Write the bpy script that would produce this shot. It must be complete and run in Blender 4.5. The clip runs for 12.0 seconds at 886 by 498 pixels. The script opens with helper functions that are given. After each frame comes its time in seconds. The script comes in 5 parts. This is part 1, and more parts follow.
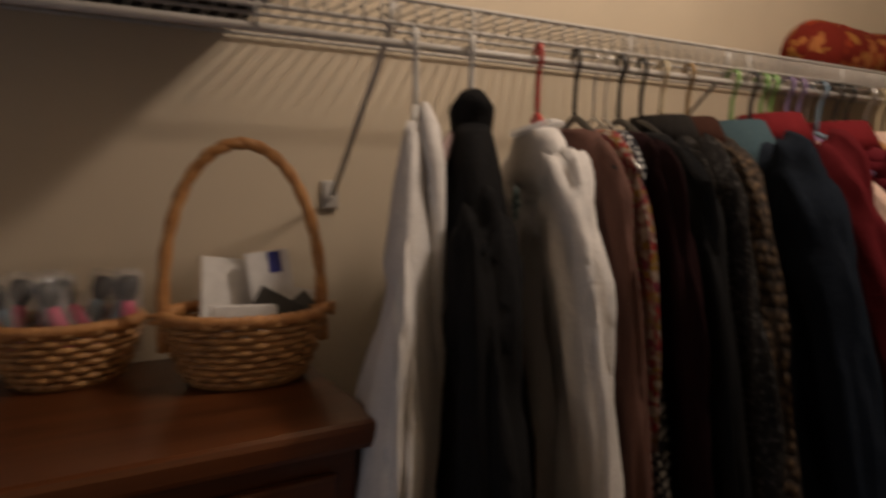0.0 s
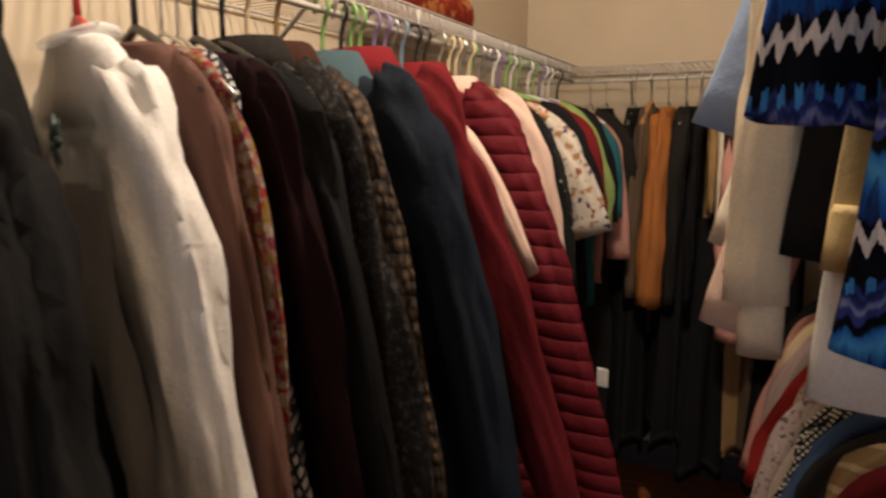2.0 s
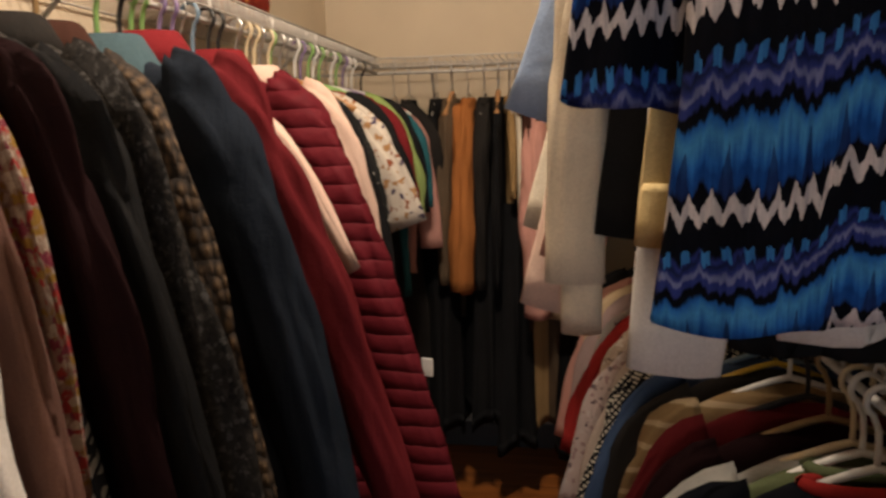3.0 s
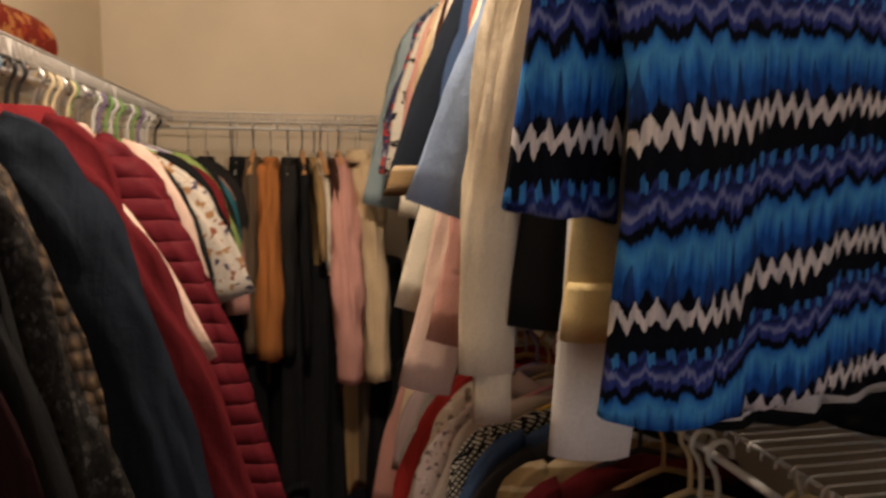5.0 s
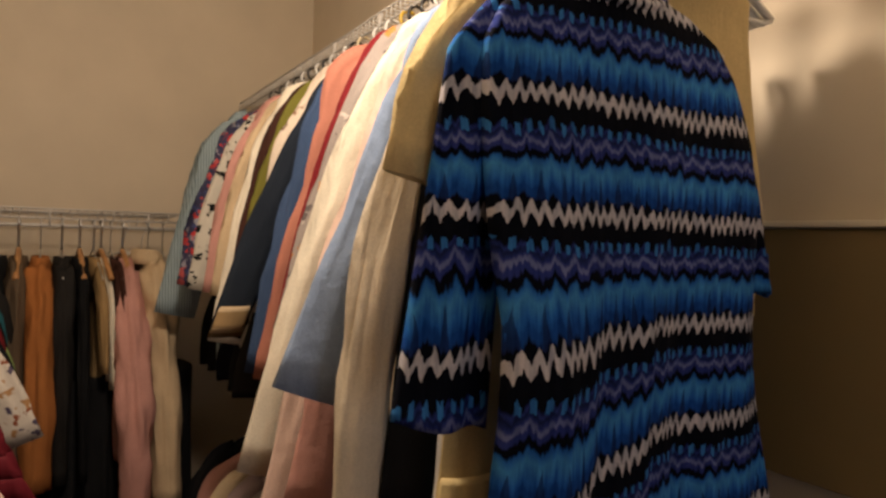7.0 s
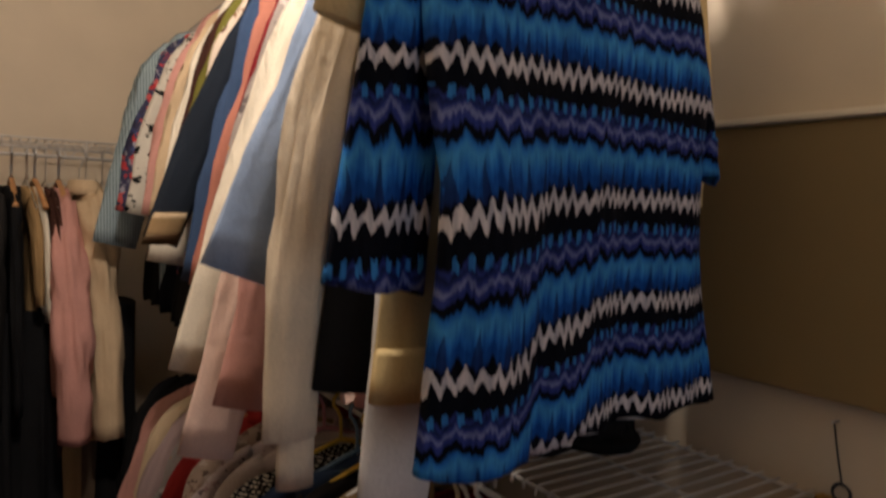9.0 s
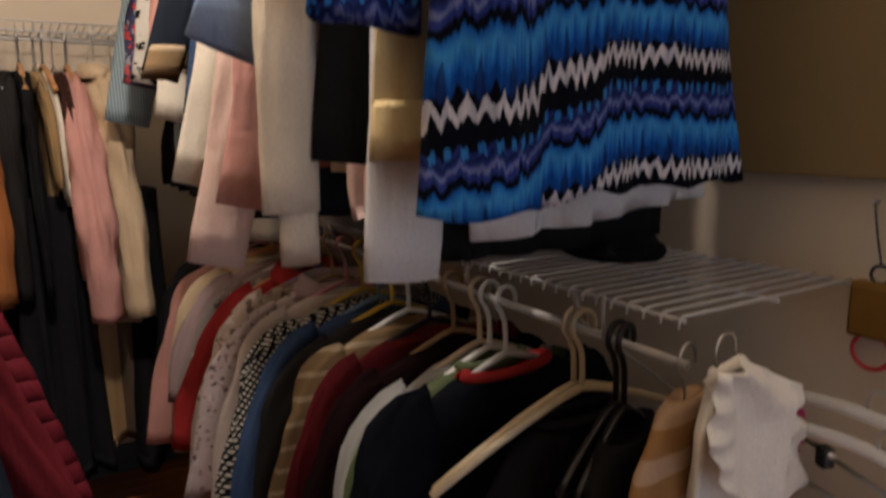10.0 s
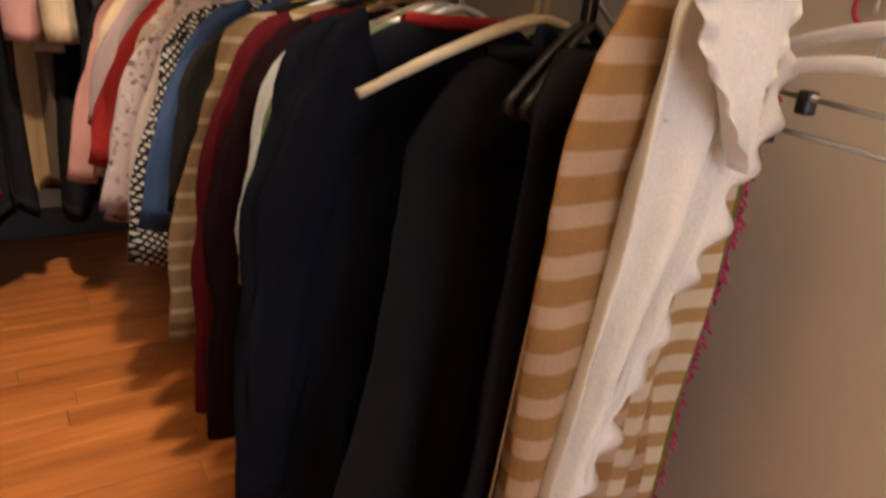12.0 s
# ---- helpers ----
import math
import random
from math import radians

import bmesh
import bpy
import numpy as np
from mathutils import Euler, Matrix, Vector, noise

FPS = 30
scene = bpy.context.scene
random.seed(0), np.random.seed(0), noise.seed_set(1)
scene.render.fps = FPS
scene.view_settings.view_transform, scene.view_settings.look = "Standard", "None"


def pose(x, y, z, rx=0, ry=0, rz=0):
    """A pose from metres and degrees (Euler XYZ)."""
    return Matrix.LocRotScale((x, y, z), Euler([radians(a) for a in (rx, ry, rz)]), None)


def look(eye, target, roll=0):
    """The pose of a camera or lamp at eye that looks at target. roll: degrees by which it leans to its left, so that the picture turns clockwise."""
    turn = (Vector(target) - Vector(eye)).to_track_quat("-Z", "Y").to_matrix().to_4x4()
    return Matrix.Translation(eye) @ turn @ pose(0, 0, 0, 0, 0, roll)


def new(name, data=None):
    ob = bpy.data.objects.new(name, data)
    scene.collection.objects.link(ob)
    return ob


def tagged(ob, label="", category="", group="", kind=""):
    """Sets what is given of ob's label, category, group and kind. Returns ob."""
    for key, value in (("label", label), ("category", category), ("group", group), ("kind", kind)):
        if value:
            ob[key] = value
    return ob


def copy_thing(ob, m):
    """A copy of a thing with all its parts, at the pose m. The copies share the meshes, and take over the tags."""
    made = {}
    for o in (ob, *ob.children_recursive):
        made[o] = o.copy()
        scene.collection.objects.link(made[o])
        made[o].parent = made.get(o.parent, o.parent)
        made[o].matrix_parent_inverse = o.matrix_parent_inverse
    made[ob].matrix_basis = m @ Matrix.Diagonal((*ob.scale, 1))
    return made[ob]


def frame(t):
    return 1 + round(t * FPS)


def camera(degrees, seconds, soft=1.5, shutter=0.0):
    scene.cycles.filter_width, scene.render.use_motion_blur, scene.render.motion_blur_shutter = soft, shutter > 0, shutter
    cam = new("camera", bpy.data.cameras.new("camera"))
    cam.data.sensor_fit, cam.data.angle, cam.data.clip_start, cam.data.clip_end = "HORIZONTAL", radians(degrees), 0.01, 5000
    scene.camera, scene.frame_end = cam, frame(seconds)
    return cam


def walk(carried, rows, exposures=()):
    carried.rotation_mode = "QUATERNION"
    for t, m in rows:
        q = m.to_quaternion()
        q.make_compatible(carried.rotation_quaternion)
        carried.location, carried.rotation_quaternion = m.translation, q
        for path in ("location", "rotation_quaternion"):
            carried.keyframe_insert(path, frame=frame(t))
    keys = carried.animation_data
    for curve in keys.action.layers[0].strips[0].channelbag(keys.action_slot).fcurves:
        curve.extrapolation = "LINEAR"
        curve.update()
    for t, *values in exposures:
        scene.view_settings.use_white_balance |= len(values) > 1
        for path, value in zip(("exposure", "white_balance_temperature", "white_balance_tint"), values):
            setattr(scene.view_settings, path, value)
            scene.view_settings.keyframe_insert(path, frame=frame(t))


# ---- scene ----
cam = camera(66.3, 12.0, soft=2.7, shutter=0.5)
PATH = [
    (0, (0.214, 0.211, 1.514), (1.219, 1.927, 1.299), 0.5),
    (0.5, (0.272, 0.326, 1.493), (1.638, 1.759, 1.213), -0.8),
    (1, (0.28, 0.389, 1.491), (1.886, 1.544, 1.198), -1.7),
    (1.5, (0.287, 0.378, 1.48), (2.04, 1.29, 1.174), -1.3),
    (2, (0.346, 0.371, 1.479), (2.133, 1.208, 1.156), -0.3),
    (2.5, (0.369, 0.379, 1.474), (2.259, 0.933, 1.13), -1.3),
    (4.5, (0.412, 0.501, 1.49), (2.391, 0.376, 1.23), 0.8),
    (5, (0.4, 0.556, 1.523), (2.351, 0.176, 1.308), 0.4),
    (5.5, (0.368, 0.634, 1.559), (2.254, -0.005, 1.367), 1.8),
    (6, (0.359, 0.68, 1.598), (2.187, -0.1, 1.379), 0.7),
    (6.5, (0.389, 0.686, 1.676), (2.15, -0.262, 1.642), 2.6),
    (8.5, (0.385, 0.674, 1.657), (2.061, -0.415, 1.588), 0.6),
    (9, (0.404, 0.646, 1.568), (2.061, -0.467, 1.45), 2.3),
    (9.5, (0.409, 0.625, 1.482), (2.071, -0.462, 1.252), 0.3),
    (10, (0.412, 0.607, 1.394), (2.091, -0.423, 1.046), -0.6),
    (10.5, (0.427, 0.59, 1.307), (2.09, -0.433, 0.871), -0.8),
    (11, (0.432, 0.581, 1.223), (2.055, -0.46, 0.692), 0.4),
    (11.5, (0.433, 0.567, 1.14), (2.01, -0.489, 0.51), 3.0),
    (12, (0.429, 0.554, 1.077), (1.947, -0.529, 0.355), 5.8),
]
walk(cam, [(t, look(eye, target, roll)) for t, eye, target, roll in PATH],
     exposures=[(0, -0.8, 6250, 12), (0.5, -0.48, 6250, 11), (1, -0.05, 6250, 10), (2, 0.5, 6300, 9), (4.5, 0.65, 6300, 9), (5.5, 0.4, 6400, 10), (6.5, 0.12, 6450, 10), (8.5, -0.2, 6300, 10), (9.0, 0.12, 5850, 10), (9.5, 0.55, 5750, 10),
               (10, 0.72, 5550, 10), (10.5, 1.0, 5550, 10), (11.2, 1.5, 5850, 10), (12, 2.1, 6200, 12)])

# ---- world and light ----
world = bpy.data.worlds.new("world")
scene.world = world
world.use_nodes = True
world.node_tree.nodes["Background"].inputs[0].default_value = (0.75, 0.85, 1.0, 1)
world.node_tree.nodes["Background"].inputs[1].default_value = 0.008

bulb = bpy.data.lights.new("ceiling_bulb", "POINT")
bulb.energy, bulb.color, bulb.shadow_soft_size = 46, (1.0, 0.80, 0.615), 0.06
new("ceiling_bulb", bulb).location = (1.2, 0.5, 2.44)

# added daylight-coloured fill, set in an unseen, assumed doorway in the west wall
door_fill = bpy.data.lights.new("unseen_doorway_fill", "AREA")
door_fill.shape, door_fill.size, door_fill.size_y = "RECTANGLE", 0.78, 1.95
door_fill.energy, door_fill.color = 4.7, (0.80, 0.88, 1.0)
new("unseen_doorway_fill", door_fill).matrix_world = look((-1.36, 0.25, 1.0), (0.5, 0.35, 0.95))

# ---- plan ----
YA, YC, XB, XD, ZC = 1.36, -0.34, 3.36, -1.3, 2.95   # wall faces and ceiling
RA = (1.05, 1.692)      # hanging rails: y, z
RB = (3.02, 1.692)      # x, z
RU = (-0.03, 2.185)
RL = (0.0, 1.136)


# ---- materials ----
def nodes_of(name):
    m = bpy.data.materials.new(name)
    m.use_nodes = True
    nt = m.node_tree
    return m, nt, nt.nodes["Principled BSDF"]


def math_node(nt, op, a, b=None, c=None):
    n = nt.nodes.new("ShaderNodeMath")
    n.operation = op
    for i, v in enumerate((a, b, c)):
        if v is None:
            continue
        if isinstance(v, (int, float)):
            n.inputs[i].default_value = v
        else:
            nt.links.new(v, n.inputs[i])
    return n.outputs[0]


def ramp_node(nt, fac, stops, mode="LINEAR"):
    r = nt.nodes.new("ShaderNodeValToRGB")
    r.color_ramp.interpolation = mode
    el = r.color_ramp.elements
    while len(el) < len(stops):
        el.new(0.5)
    for e, (p, c) in zip(el, stops):
        e.position, e.color = p, (*c, 1)
    nt.links.new(fac, r.inputs[0])
    return r.outputs[0]


def mix_node(nt, fac, a, b, blend="MIX"):
    n = nt.nodes.new("ShaderNodeMix")
    n.data_type, n.blend_type = "RGBA", blend
    for i, v in ((0, fac), (6, a), (7, b)):
        if isinstance(v, (int, float)):
            n.inputs[i].default_value = v
        elif isinstance(v, tuple):
            n.inputs[i].default_value = (*v, 1)
        else:
            nt.links.new(v, n.inputs[i])
    return n.outputs[2]


def noise_node(nt, vec, scale, detail=3.0, rough=0.55):
    n = nt.nodes.new("ShaderNodeTexNoise")
    n.inputs["Scale"].default_value, n.inputs["Detail"].default_value = scale, detail
    n.inputs["Roughness"].default_value = rough
    nt.links.new(vec, n.inputs["Vector"])
    return n.outputs["Fac"]


def bump_node(nt, bsdf, height, strength, dist=0.002):
    b = nt.nodes.new("ShaderNodeBump")
    b.inputs["Strength"].default_value, b.inputs["Distance"].default_value = strength, dist
    nt.links.new(height, b.inputs["Height"])
    nt.links.new(b.outputs[0], bsdf.inputs["Normal"])


def coords(nt):
    tc = nt.nodes.new("ShaderNodeTexCoord")
    sp = nt.nodes.new("ShaderNodeSeparateXYZ")
    nt.links.new(tc.outputs["Object"], sp.inputs[0])
    return tc.outputs["Object"], sp.outputs


def finish_cloth(nt, p, vec, col, rough=0.92, weave=900.0, strength=0.25, sheen=0.0):
    """Blotchy tone at hand size, a fine weave, and soft cloth gloss."""
    big = noise_node(nt, vec, 7.0, 4.0)
    col = mix_node(nt, 0.55, col, ramp_node(nt, big, [(0.3, (0.62, 0.62, 0.62)), (0.7, (1.0, 1.0, 1.0))]), "MULTIPLY")
    fine = noise_node(nt, vec, weave * 0.35, 2.0)
    col = mix_node(nt, 0.3, col, ramp_node(nt, fine, [(0.3, (0.6, 0.6, 0.6)), (0.7, (1.0, 1.0, 1.0))]), "MULTIPLY")
    nt.links.new(col, p.inputs["Base Color"])
    p.inputs["Roughness"].default_value = rough
    p.inputs["Specular IOR Level"].default_value = 0.06
    p.inputs["Sheen Weight"].default_value = sheen
    p.inputs["Sheen Roughness"].default_value = 0.6
    wr = noise_node(nt, vec, 28.0, 5.0, 0.6)
    mp = nt.nodes.new("ShaderNodeMapping")
    mp.inputs["Scale"].default_value = (34.0, 34.0, 4.5)
    nt.links.new(vec, mp.inputs["Vector"])
    hang_lines = noise_node(nt, mp.outputs[0], 1.0, 3.0, 0.5)
    tot = math_node(nt, "ADD", math_node(nt, "MULTIPLY", wr, 2.0), math_node(nt, "MULTIPLY", fine, 0.35))
    tot = math_node(nt, "ADD", tot, math_node(nt, "MULTIPLY", hang_lines, 4.0))
    bump_node(nt, p, tot, strength * 1.3, 0.004)


def cloth(name, c, rough=0.92, strength=0.25, weave=900.0, sheen=0.0):
    m, nt, p = nodes_of(name)
    vec, _ = coords(nt)
    rgb = nt.nodes.new("ShaderNodeRGB")
    rgb.outputs[0].default_value = (*c, 1)
    finish_cloth(nt, p, vec, rgb.outputs[0], rough, weave, strength, sheen)
    return m


def zigzag_cloth(name):
    """Printed rows, 12 cm apart: a white zigzag, black, blue drops, lilac chevrons over navy scallops, and a fading sky-blue band."""
    m, nt, p = nodes_of(name)
    vec, o = coords(nt)
    wob = noise_node(nt, vec, 9.0, 2.0)
    fine = noise_node(nt, vec, 60.0, 2.0)
    across = math_node(nt, "ADD", o[0], math_node(nt, "MULTIPLY", wob, 0.02))
    # the cloth is dragged down towards its aisle side, in two pleats
    low = math_node(nt, "MINIMUM", math_node(nt, "MAXIMUM", math_node(nt, "MULTIPLY", math_node(nt, "SUBTRACT", -0.30, o[2]), 4.0), 0.0), 1.0)
    pleat = math_node(nt, "MULTIPLY", math_node(nt, "MAXIMUM", math_node(nt, "SUBTRACT", o[0], -0.02), 0.0), 0.16)
    for edge, rise in ((0.012, 0.012), (0.095, 0.018)):
        stepped = math_node(nt, "MINIMUM", math_node(nt, "MAXIMUM", math_node(nt, "MULTIPLY", math_node(nt, "SUBTRACT", o[0], edge), 80.0), 0.0), 1.0)
        pleat = math_node(nt, "ADD", pleat, math_node(nt, "MULTIPLY", stepped, rise))
    z = math_node(nt, "ADD", o[2], math_node(nt, "MULTIPLY", pleat, low))
    z = math_node(nt, "ADD", z, math_node(nt, "MULTIPLY", math_node(nt, "SUBTRACT", wob, 0.5), 0.016))
    z = math_node(nt, "ADD", z, math_node(nt, "MULTIPLY", math_node(nt, "SUBTRACT", fine, 0.5), 0.009))
    mp = nt.nodes.new("ShaderNodeMapping")
    mp.inputs["Scale"].default_value = (190.0, 60.0, 12.0)
    nt.links.new(vec, mp.inputs["Vector"])
    streak = noise_node(nt, mp.outputs[0], 1.0, 3.0, 0.6)
    z = math_node(nt, "ADD", z, math_node(nt, "MULTIPLY", math_node(nt, "SUBTRACT", streak, 0.5), 0.021))
    tooth = math_node(nt, "MULTIPLY", math_node(nt, "PINGPONG", across, 0.0066), 2.1)
    arch = math_node(nt, "PINGPONG", across, 0.0132)
    arch = math_node(nt, "MULTIPLY", math_node(nt, "MULTIPLY", arch, arch), 48.0)
    P = 0.119
    zt = math_node(nt, "FRACT", math_node(nt, "DIVIDE", math_node(nt, "ADD", math_node(nt, "SUBTRACT", z, tooth), 0.012), P))
    za = math_node(nt, "FRACT", math_node(nt, "DIVIDE", math_node(nt, "ADD", math_node(nt, "SUBTRACT", z, arch), 0.012), P))
    k, navy, indigo = (0.004, 0.005, 0.010), (0.012, 0.018, 0.075), (0.030, 0.048, 0.24)
    deep, mid, sky = (0.012, 0.075, 0.33), (0.025, 0.16, 0.56), (0.07, 0.30, 0.66)
    lilac, white = (0.17, 0.20, 0.42), (0.66, 0.63, 0.67)
    # from low to high: deep blue, sky, navy scallop, indigo with lilac chevrons, drops, black
    rows = ramp_node(nt, za, [(0.0, navy), (0.03, deep), (0.09, deep), (0.15, mid), (0.27, sky), (0.335, mid), (0.36, k), (0.41, k), (0.43, indigo), (0.47, indigo), (0.485, lilac),
                              (0.51, lilac), (0.53, indigo), (0.57, navy), (0.60, indigo), (0.635, k), (0.70, k), (1.0, k)])
    drop_x = math_node(nt, "LESS_THAN", math_node(nt, "PINGPONG", math_node(nt, "ADD", across, 0.004), 0.0066), 0.0028)
    zz = math_node(nt, "FRACT", math_node(nt, "DIVIDE", math_node(nt, "ADD", z, 0.012), P))
    drop_z = math_node(nt, "MULTIPLY", math_node(nt, "GREATER_THAN", zz, 0.60), math_node(nt, "LESS_THAN", zz, 0.685))
    rows = mix_node(nt, math_node(nt, "MULTIPLY", drop_x, drop_z), rows, (0.045, 0.21, 0.56))
    # dark spikes rise from the zigzag into the blue
    spike = math_node(nt, "LESS_THAN", math_node(nt, "PINGPONG", math_node(nt, "ADD", across, 0.002), 0.0132), math_node(nt, "MULTIPLY", math_node(nt, "SUBTRACT", 0.26, zz), 0.02))
    rows = mix_node(nt, math_node(nt, "MULTIPLY", math_node(nt, "MULTIPLY", spike, math_node(nt, "LESS_THAN", zz, 0.26)), 0.7), rows, navy)
    band = math_node(nt, "MULTIPLY", math_node(nt, "GREATER_THAN", zt, 0.808), math_node(nt, "LESS_THAN", zt, 0.915))
    rows = mix_node(nt, band, rows, white)
    col = mix_node(nt, 0.7, rows, ramp_node(nt, streak, [(0.34, (0.35, 0.4, 0.5)), (0.62, (1.0, 1.0, 1.0))]), "MULTIPLY")
    finish_cloth(nt, p, vec, col, 0.88, 900, 0.16)
    return m


def stripe_cloth(name, c1, c2, period, axis=2, share=0.5, wob=0.006):
    m, nt, p = nodes_of(name)
    vec, o = coords(nt)
    n = noise_node(nt, vec, 6.0, 2.0)
    z = math_node(nt, "ADD", o[axis], math_node(nt, "MULTIPLY", n, wob))
    ph = math_node(nt, "FRACT", math_node(nt, "DIVIDE", z, period))
    col = ramp_node(nt, ph, [(0.0, c1), (share, c1), (min(0.97, share + 0.05), c2), (0.96, c2), (1.0, c1)])
    finish_cloth(nt, p, vec, col)
    return m


def check_cloth(name, c1, c2, size):
    """A broken check, as on houndstooth and woven plaids."""
    m, nt, p = nodes_of(name)
    vec, o = coords(nt)
    a = math_node(nt, "ADD", o[0], math_node(nt, "MULTIPLY", o[1], 1.3))
    s1 = math_node(nt, "FRACT", math_node(nt, "DIVIDE", math_node(nt, "ADD", a, math_node(nt, "MULTIPLY", o[2], 0.8)), size))
    s2 = math_node(nt, "FRACT", math_node(nt, "DIVIDE", math_node(nt, "SUBTRACT", o[2], math_node(nt, "MULTIPLY", a, 0.8)), size))
    g = math_node(nt, "MULTIPLY", math_node(nt, "GREATER_THAN", s1, 0.42), math_node(nt, "GREATER_THAN", s2, 0.42))
    col = mix_node(nt, g, c1, c2)
    finish_cloth(nt, p, vec, col)
    return m


def print_cloth(name, ground, spots, scale, keep=0.5):
    """Scattered print: blotches in several colours on a ground."""
    m, nt, p = nodes_of(name)
    vec, o = coords(nt)
    v = nt.nodes.new("ShaderNodeTexVoronoi")
    v.inputs["Scale"].default_value = scale
    nt.links.new(vec, v.inputs["Vector"])
    sp = nt.nodes.new("ShaderNodeSeparateColor")
    nt.links.new(v.outputs["Color"], sp.inputs[0])
    stops = [(i / len(spots), c) for i, c in enumerate(spots)]
    tint = ramp_node(nt, sp.outputs[0], stops, "CONSTANT")
    n = noise_node(nt, vec, scale * 1.7, 3.0)
    g = math_node(nt, "GREATER_THAN", math_node(nt, "ADD", math_node(nt, "MULTIPLY", n, 0.8), math_node(nt, "MULTIPLY", v.outputs["Distance"], 0.35)), keep)
    col = mix_node(nt, g, tint, ground)
    finish_cloth(nt, p, vec, col)
    return m


def knit_cloth(name, c1, c2, size):
    """Chunky cable knit: beaded rows, each stitch coloured darker from its middle to its edge."""
    m, nt, p = nodes_of(name)
    vec, o = coords(nt)
    mp = nt.nodes.new("ShaderNodeMapping")
    mp.inputs["Scale"].default_value = (1 / size, 1 / size, 0.8 / size)
    nt.links.new(vec, mp.inputs["Vector"])
    v = nt.nodes.new("ShaderNodeTexVoronoi")
    v.inputs["Scale"].default_value, v.inputs["Randomness"].default_value = 1.0, 0.45
    nt.links.new(mp.outputs[0], v.inputs["Vector"])
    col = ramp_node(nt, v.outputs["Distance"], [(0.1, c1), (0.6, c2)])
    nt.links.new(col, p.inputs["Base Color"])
    p.inputs["Roughness"].default_value = 0.95
    bump_node(nt, p, math_node(nt, "SUBTRACT", 1.0, v.outputs["Distance"]), 0.9, 0.006)
    return m


def quilted_cloth(name, c, step=0.034):
    """Padded cloth stitched in level rows."""
    m, nt, p = nodes_of(name)
    vec, o = coords(nt)
    rgb = nt.nodes.new("ShaderNodeRGB")
    rgb.outputs[0].default_value = (*c, 1)
    finish_cloth(nt, p, vec, rgb.outputs[0], 0.6, 900, 0.2)
    n = noise_node(nt, vec, 12.0, 2.0)
    z = math_node(nt, "ADD", o[2], math_node(nt, "MULTIPLY", n, 0.012))
    puff = math_node(nt, "SQRT", math_node(nt, "ABSOLUTE", math_node(nt, "SINE", math_node(nt, "MULTIPLY", z, math.pi / step))))
    small = noise_node(nt, vec, 60.0, 3.0)
    bump_node(nt, p, math_node(nt, "ADD", puff, math_node(nt, "MULTIPLY", small, 0.3)), 0.6, 0.008)
    return m


def paint(name, c, rough=0.6, scale=3.0, stain=0.12):
    m, nt, p = nodes_of(name)
    tc = nt.nodes.new("ShaderNodeTexCoord")
    big = noise_node(nt, tc.outputs["Object"], scale, 5.0)
    fine = noise_node(nt, tc.outputs["Object"], 160.0, 3.0)
    lo = tuple(v * (1 - stain) for v in c)
    nt.links.new(ramp_node(nt, big, [(0.3, lo), (0.7, c)]), p.inputs["Base Color"])
    p.inputs["Roughness"].default_value = rough
    bump_node(nt, p, fine, 0.15, 0.001)
    return m


def solid(name, c, rough=0.5, metal=0.0, bump=0.0):
    m, nt, p = nodes_of(name)
    tc = nt.nodes.new("ShaderNodeTexCoord")
    n = noise_node(nt, tc.outputs["Object"], 45.0, 3.0)
    nt.links.new(ramp_node(nt, n, [(0.3, tuple(v * 0.82 for v in c)), (0.7, c)]), p.inputs["Base Color"])
    p.inputs["Roughness"].default_value, p.inputs["Metallic"].default_value = rough, metal
    if bump:
        bump_node(nt, p, n, bump, 0.001)
    return m


def wood(name, dark, light, rough=0.35, per_piece=False, axis=0):
    m, nt, p = nodes_of(name)
    tc = nt.nodes.new("ShaderNodeTexCoord")
    mp = nt.nodes.new("ShaderNodeMapping")
    sc = [26.0, 26.0, 26.0]
    sc[axis] = 1.6
    mp.inputs["Scale"].default_value = sc
    if per_piece:
        oi = nt.nodes.new("ShaderNodeObjectInfo")
        sh = nt.nodes.new("ShaderNodeVectorMath")
        sh.operation = "ADD"
        nt.links.new(tc.outputs["Object"], sh.inputs[0])
        cx = nt.nodes.new("ShaderNodeCombineXYZ")
        r7 = math_node(nt, "MULTIPLY", oi.outputs["Random"], 7.0)
        nt.links.new(r7, cx.inputs[0])
        nt.links.new(r7, cx.inputs[1])
        nt.links.new(cx.outputs[0], sh.inputs[1])
        nt.links.new(sh.outputs[0], mp.inputs["Vector"])
    else:
        nt.links.new(tc.outputs["Object"], mp.inputs["Vector"])
    g = noise_node(nt, mp.outputs[0], 1.0, 6.0, 0.65)
    col = ramp_node(nt, g, [(0.28, dark), (0.72, light)])
    if per_piece:
        tint = ramp_node(nt, oi.outputs["Random"], [(0.0, (0.7, 0.66, 0.6)), (1.0, (1.0, 1.0, 1.0))])
        col = mix_node(nt, 0.9, col, tint, "MULTIPLY")
    nt.links.new(col, p.inputs["Base Color"])
    p.inputs["Roughness"].default_value = rough
    bump_node(nt, p, g, 0.12, 0.001)
    return m


def wicker(name, dark, light):
    m, nt, p = nodes_of(name)
    tc = nt.nodes.new("ShaderNodeTexCoord")
    n = noise_node(nt, tc.outputs["Object"], 60.0, 4.0)
    nt.links.new(ramp_node(nt, n, [(0.3, dark), (0.7, light)]), p.inputs["Base Color"])
    p.inputs["Roughness"].default_value = 0.5
    bump_node(nt, p, n, 0.3, 0.002)
    return m


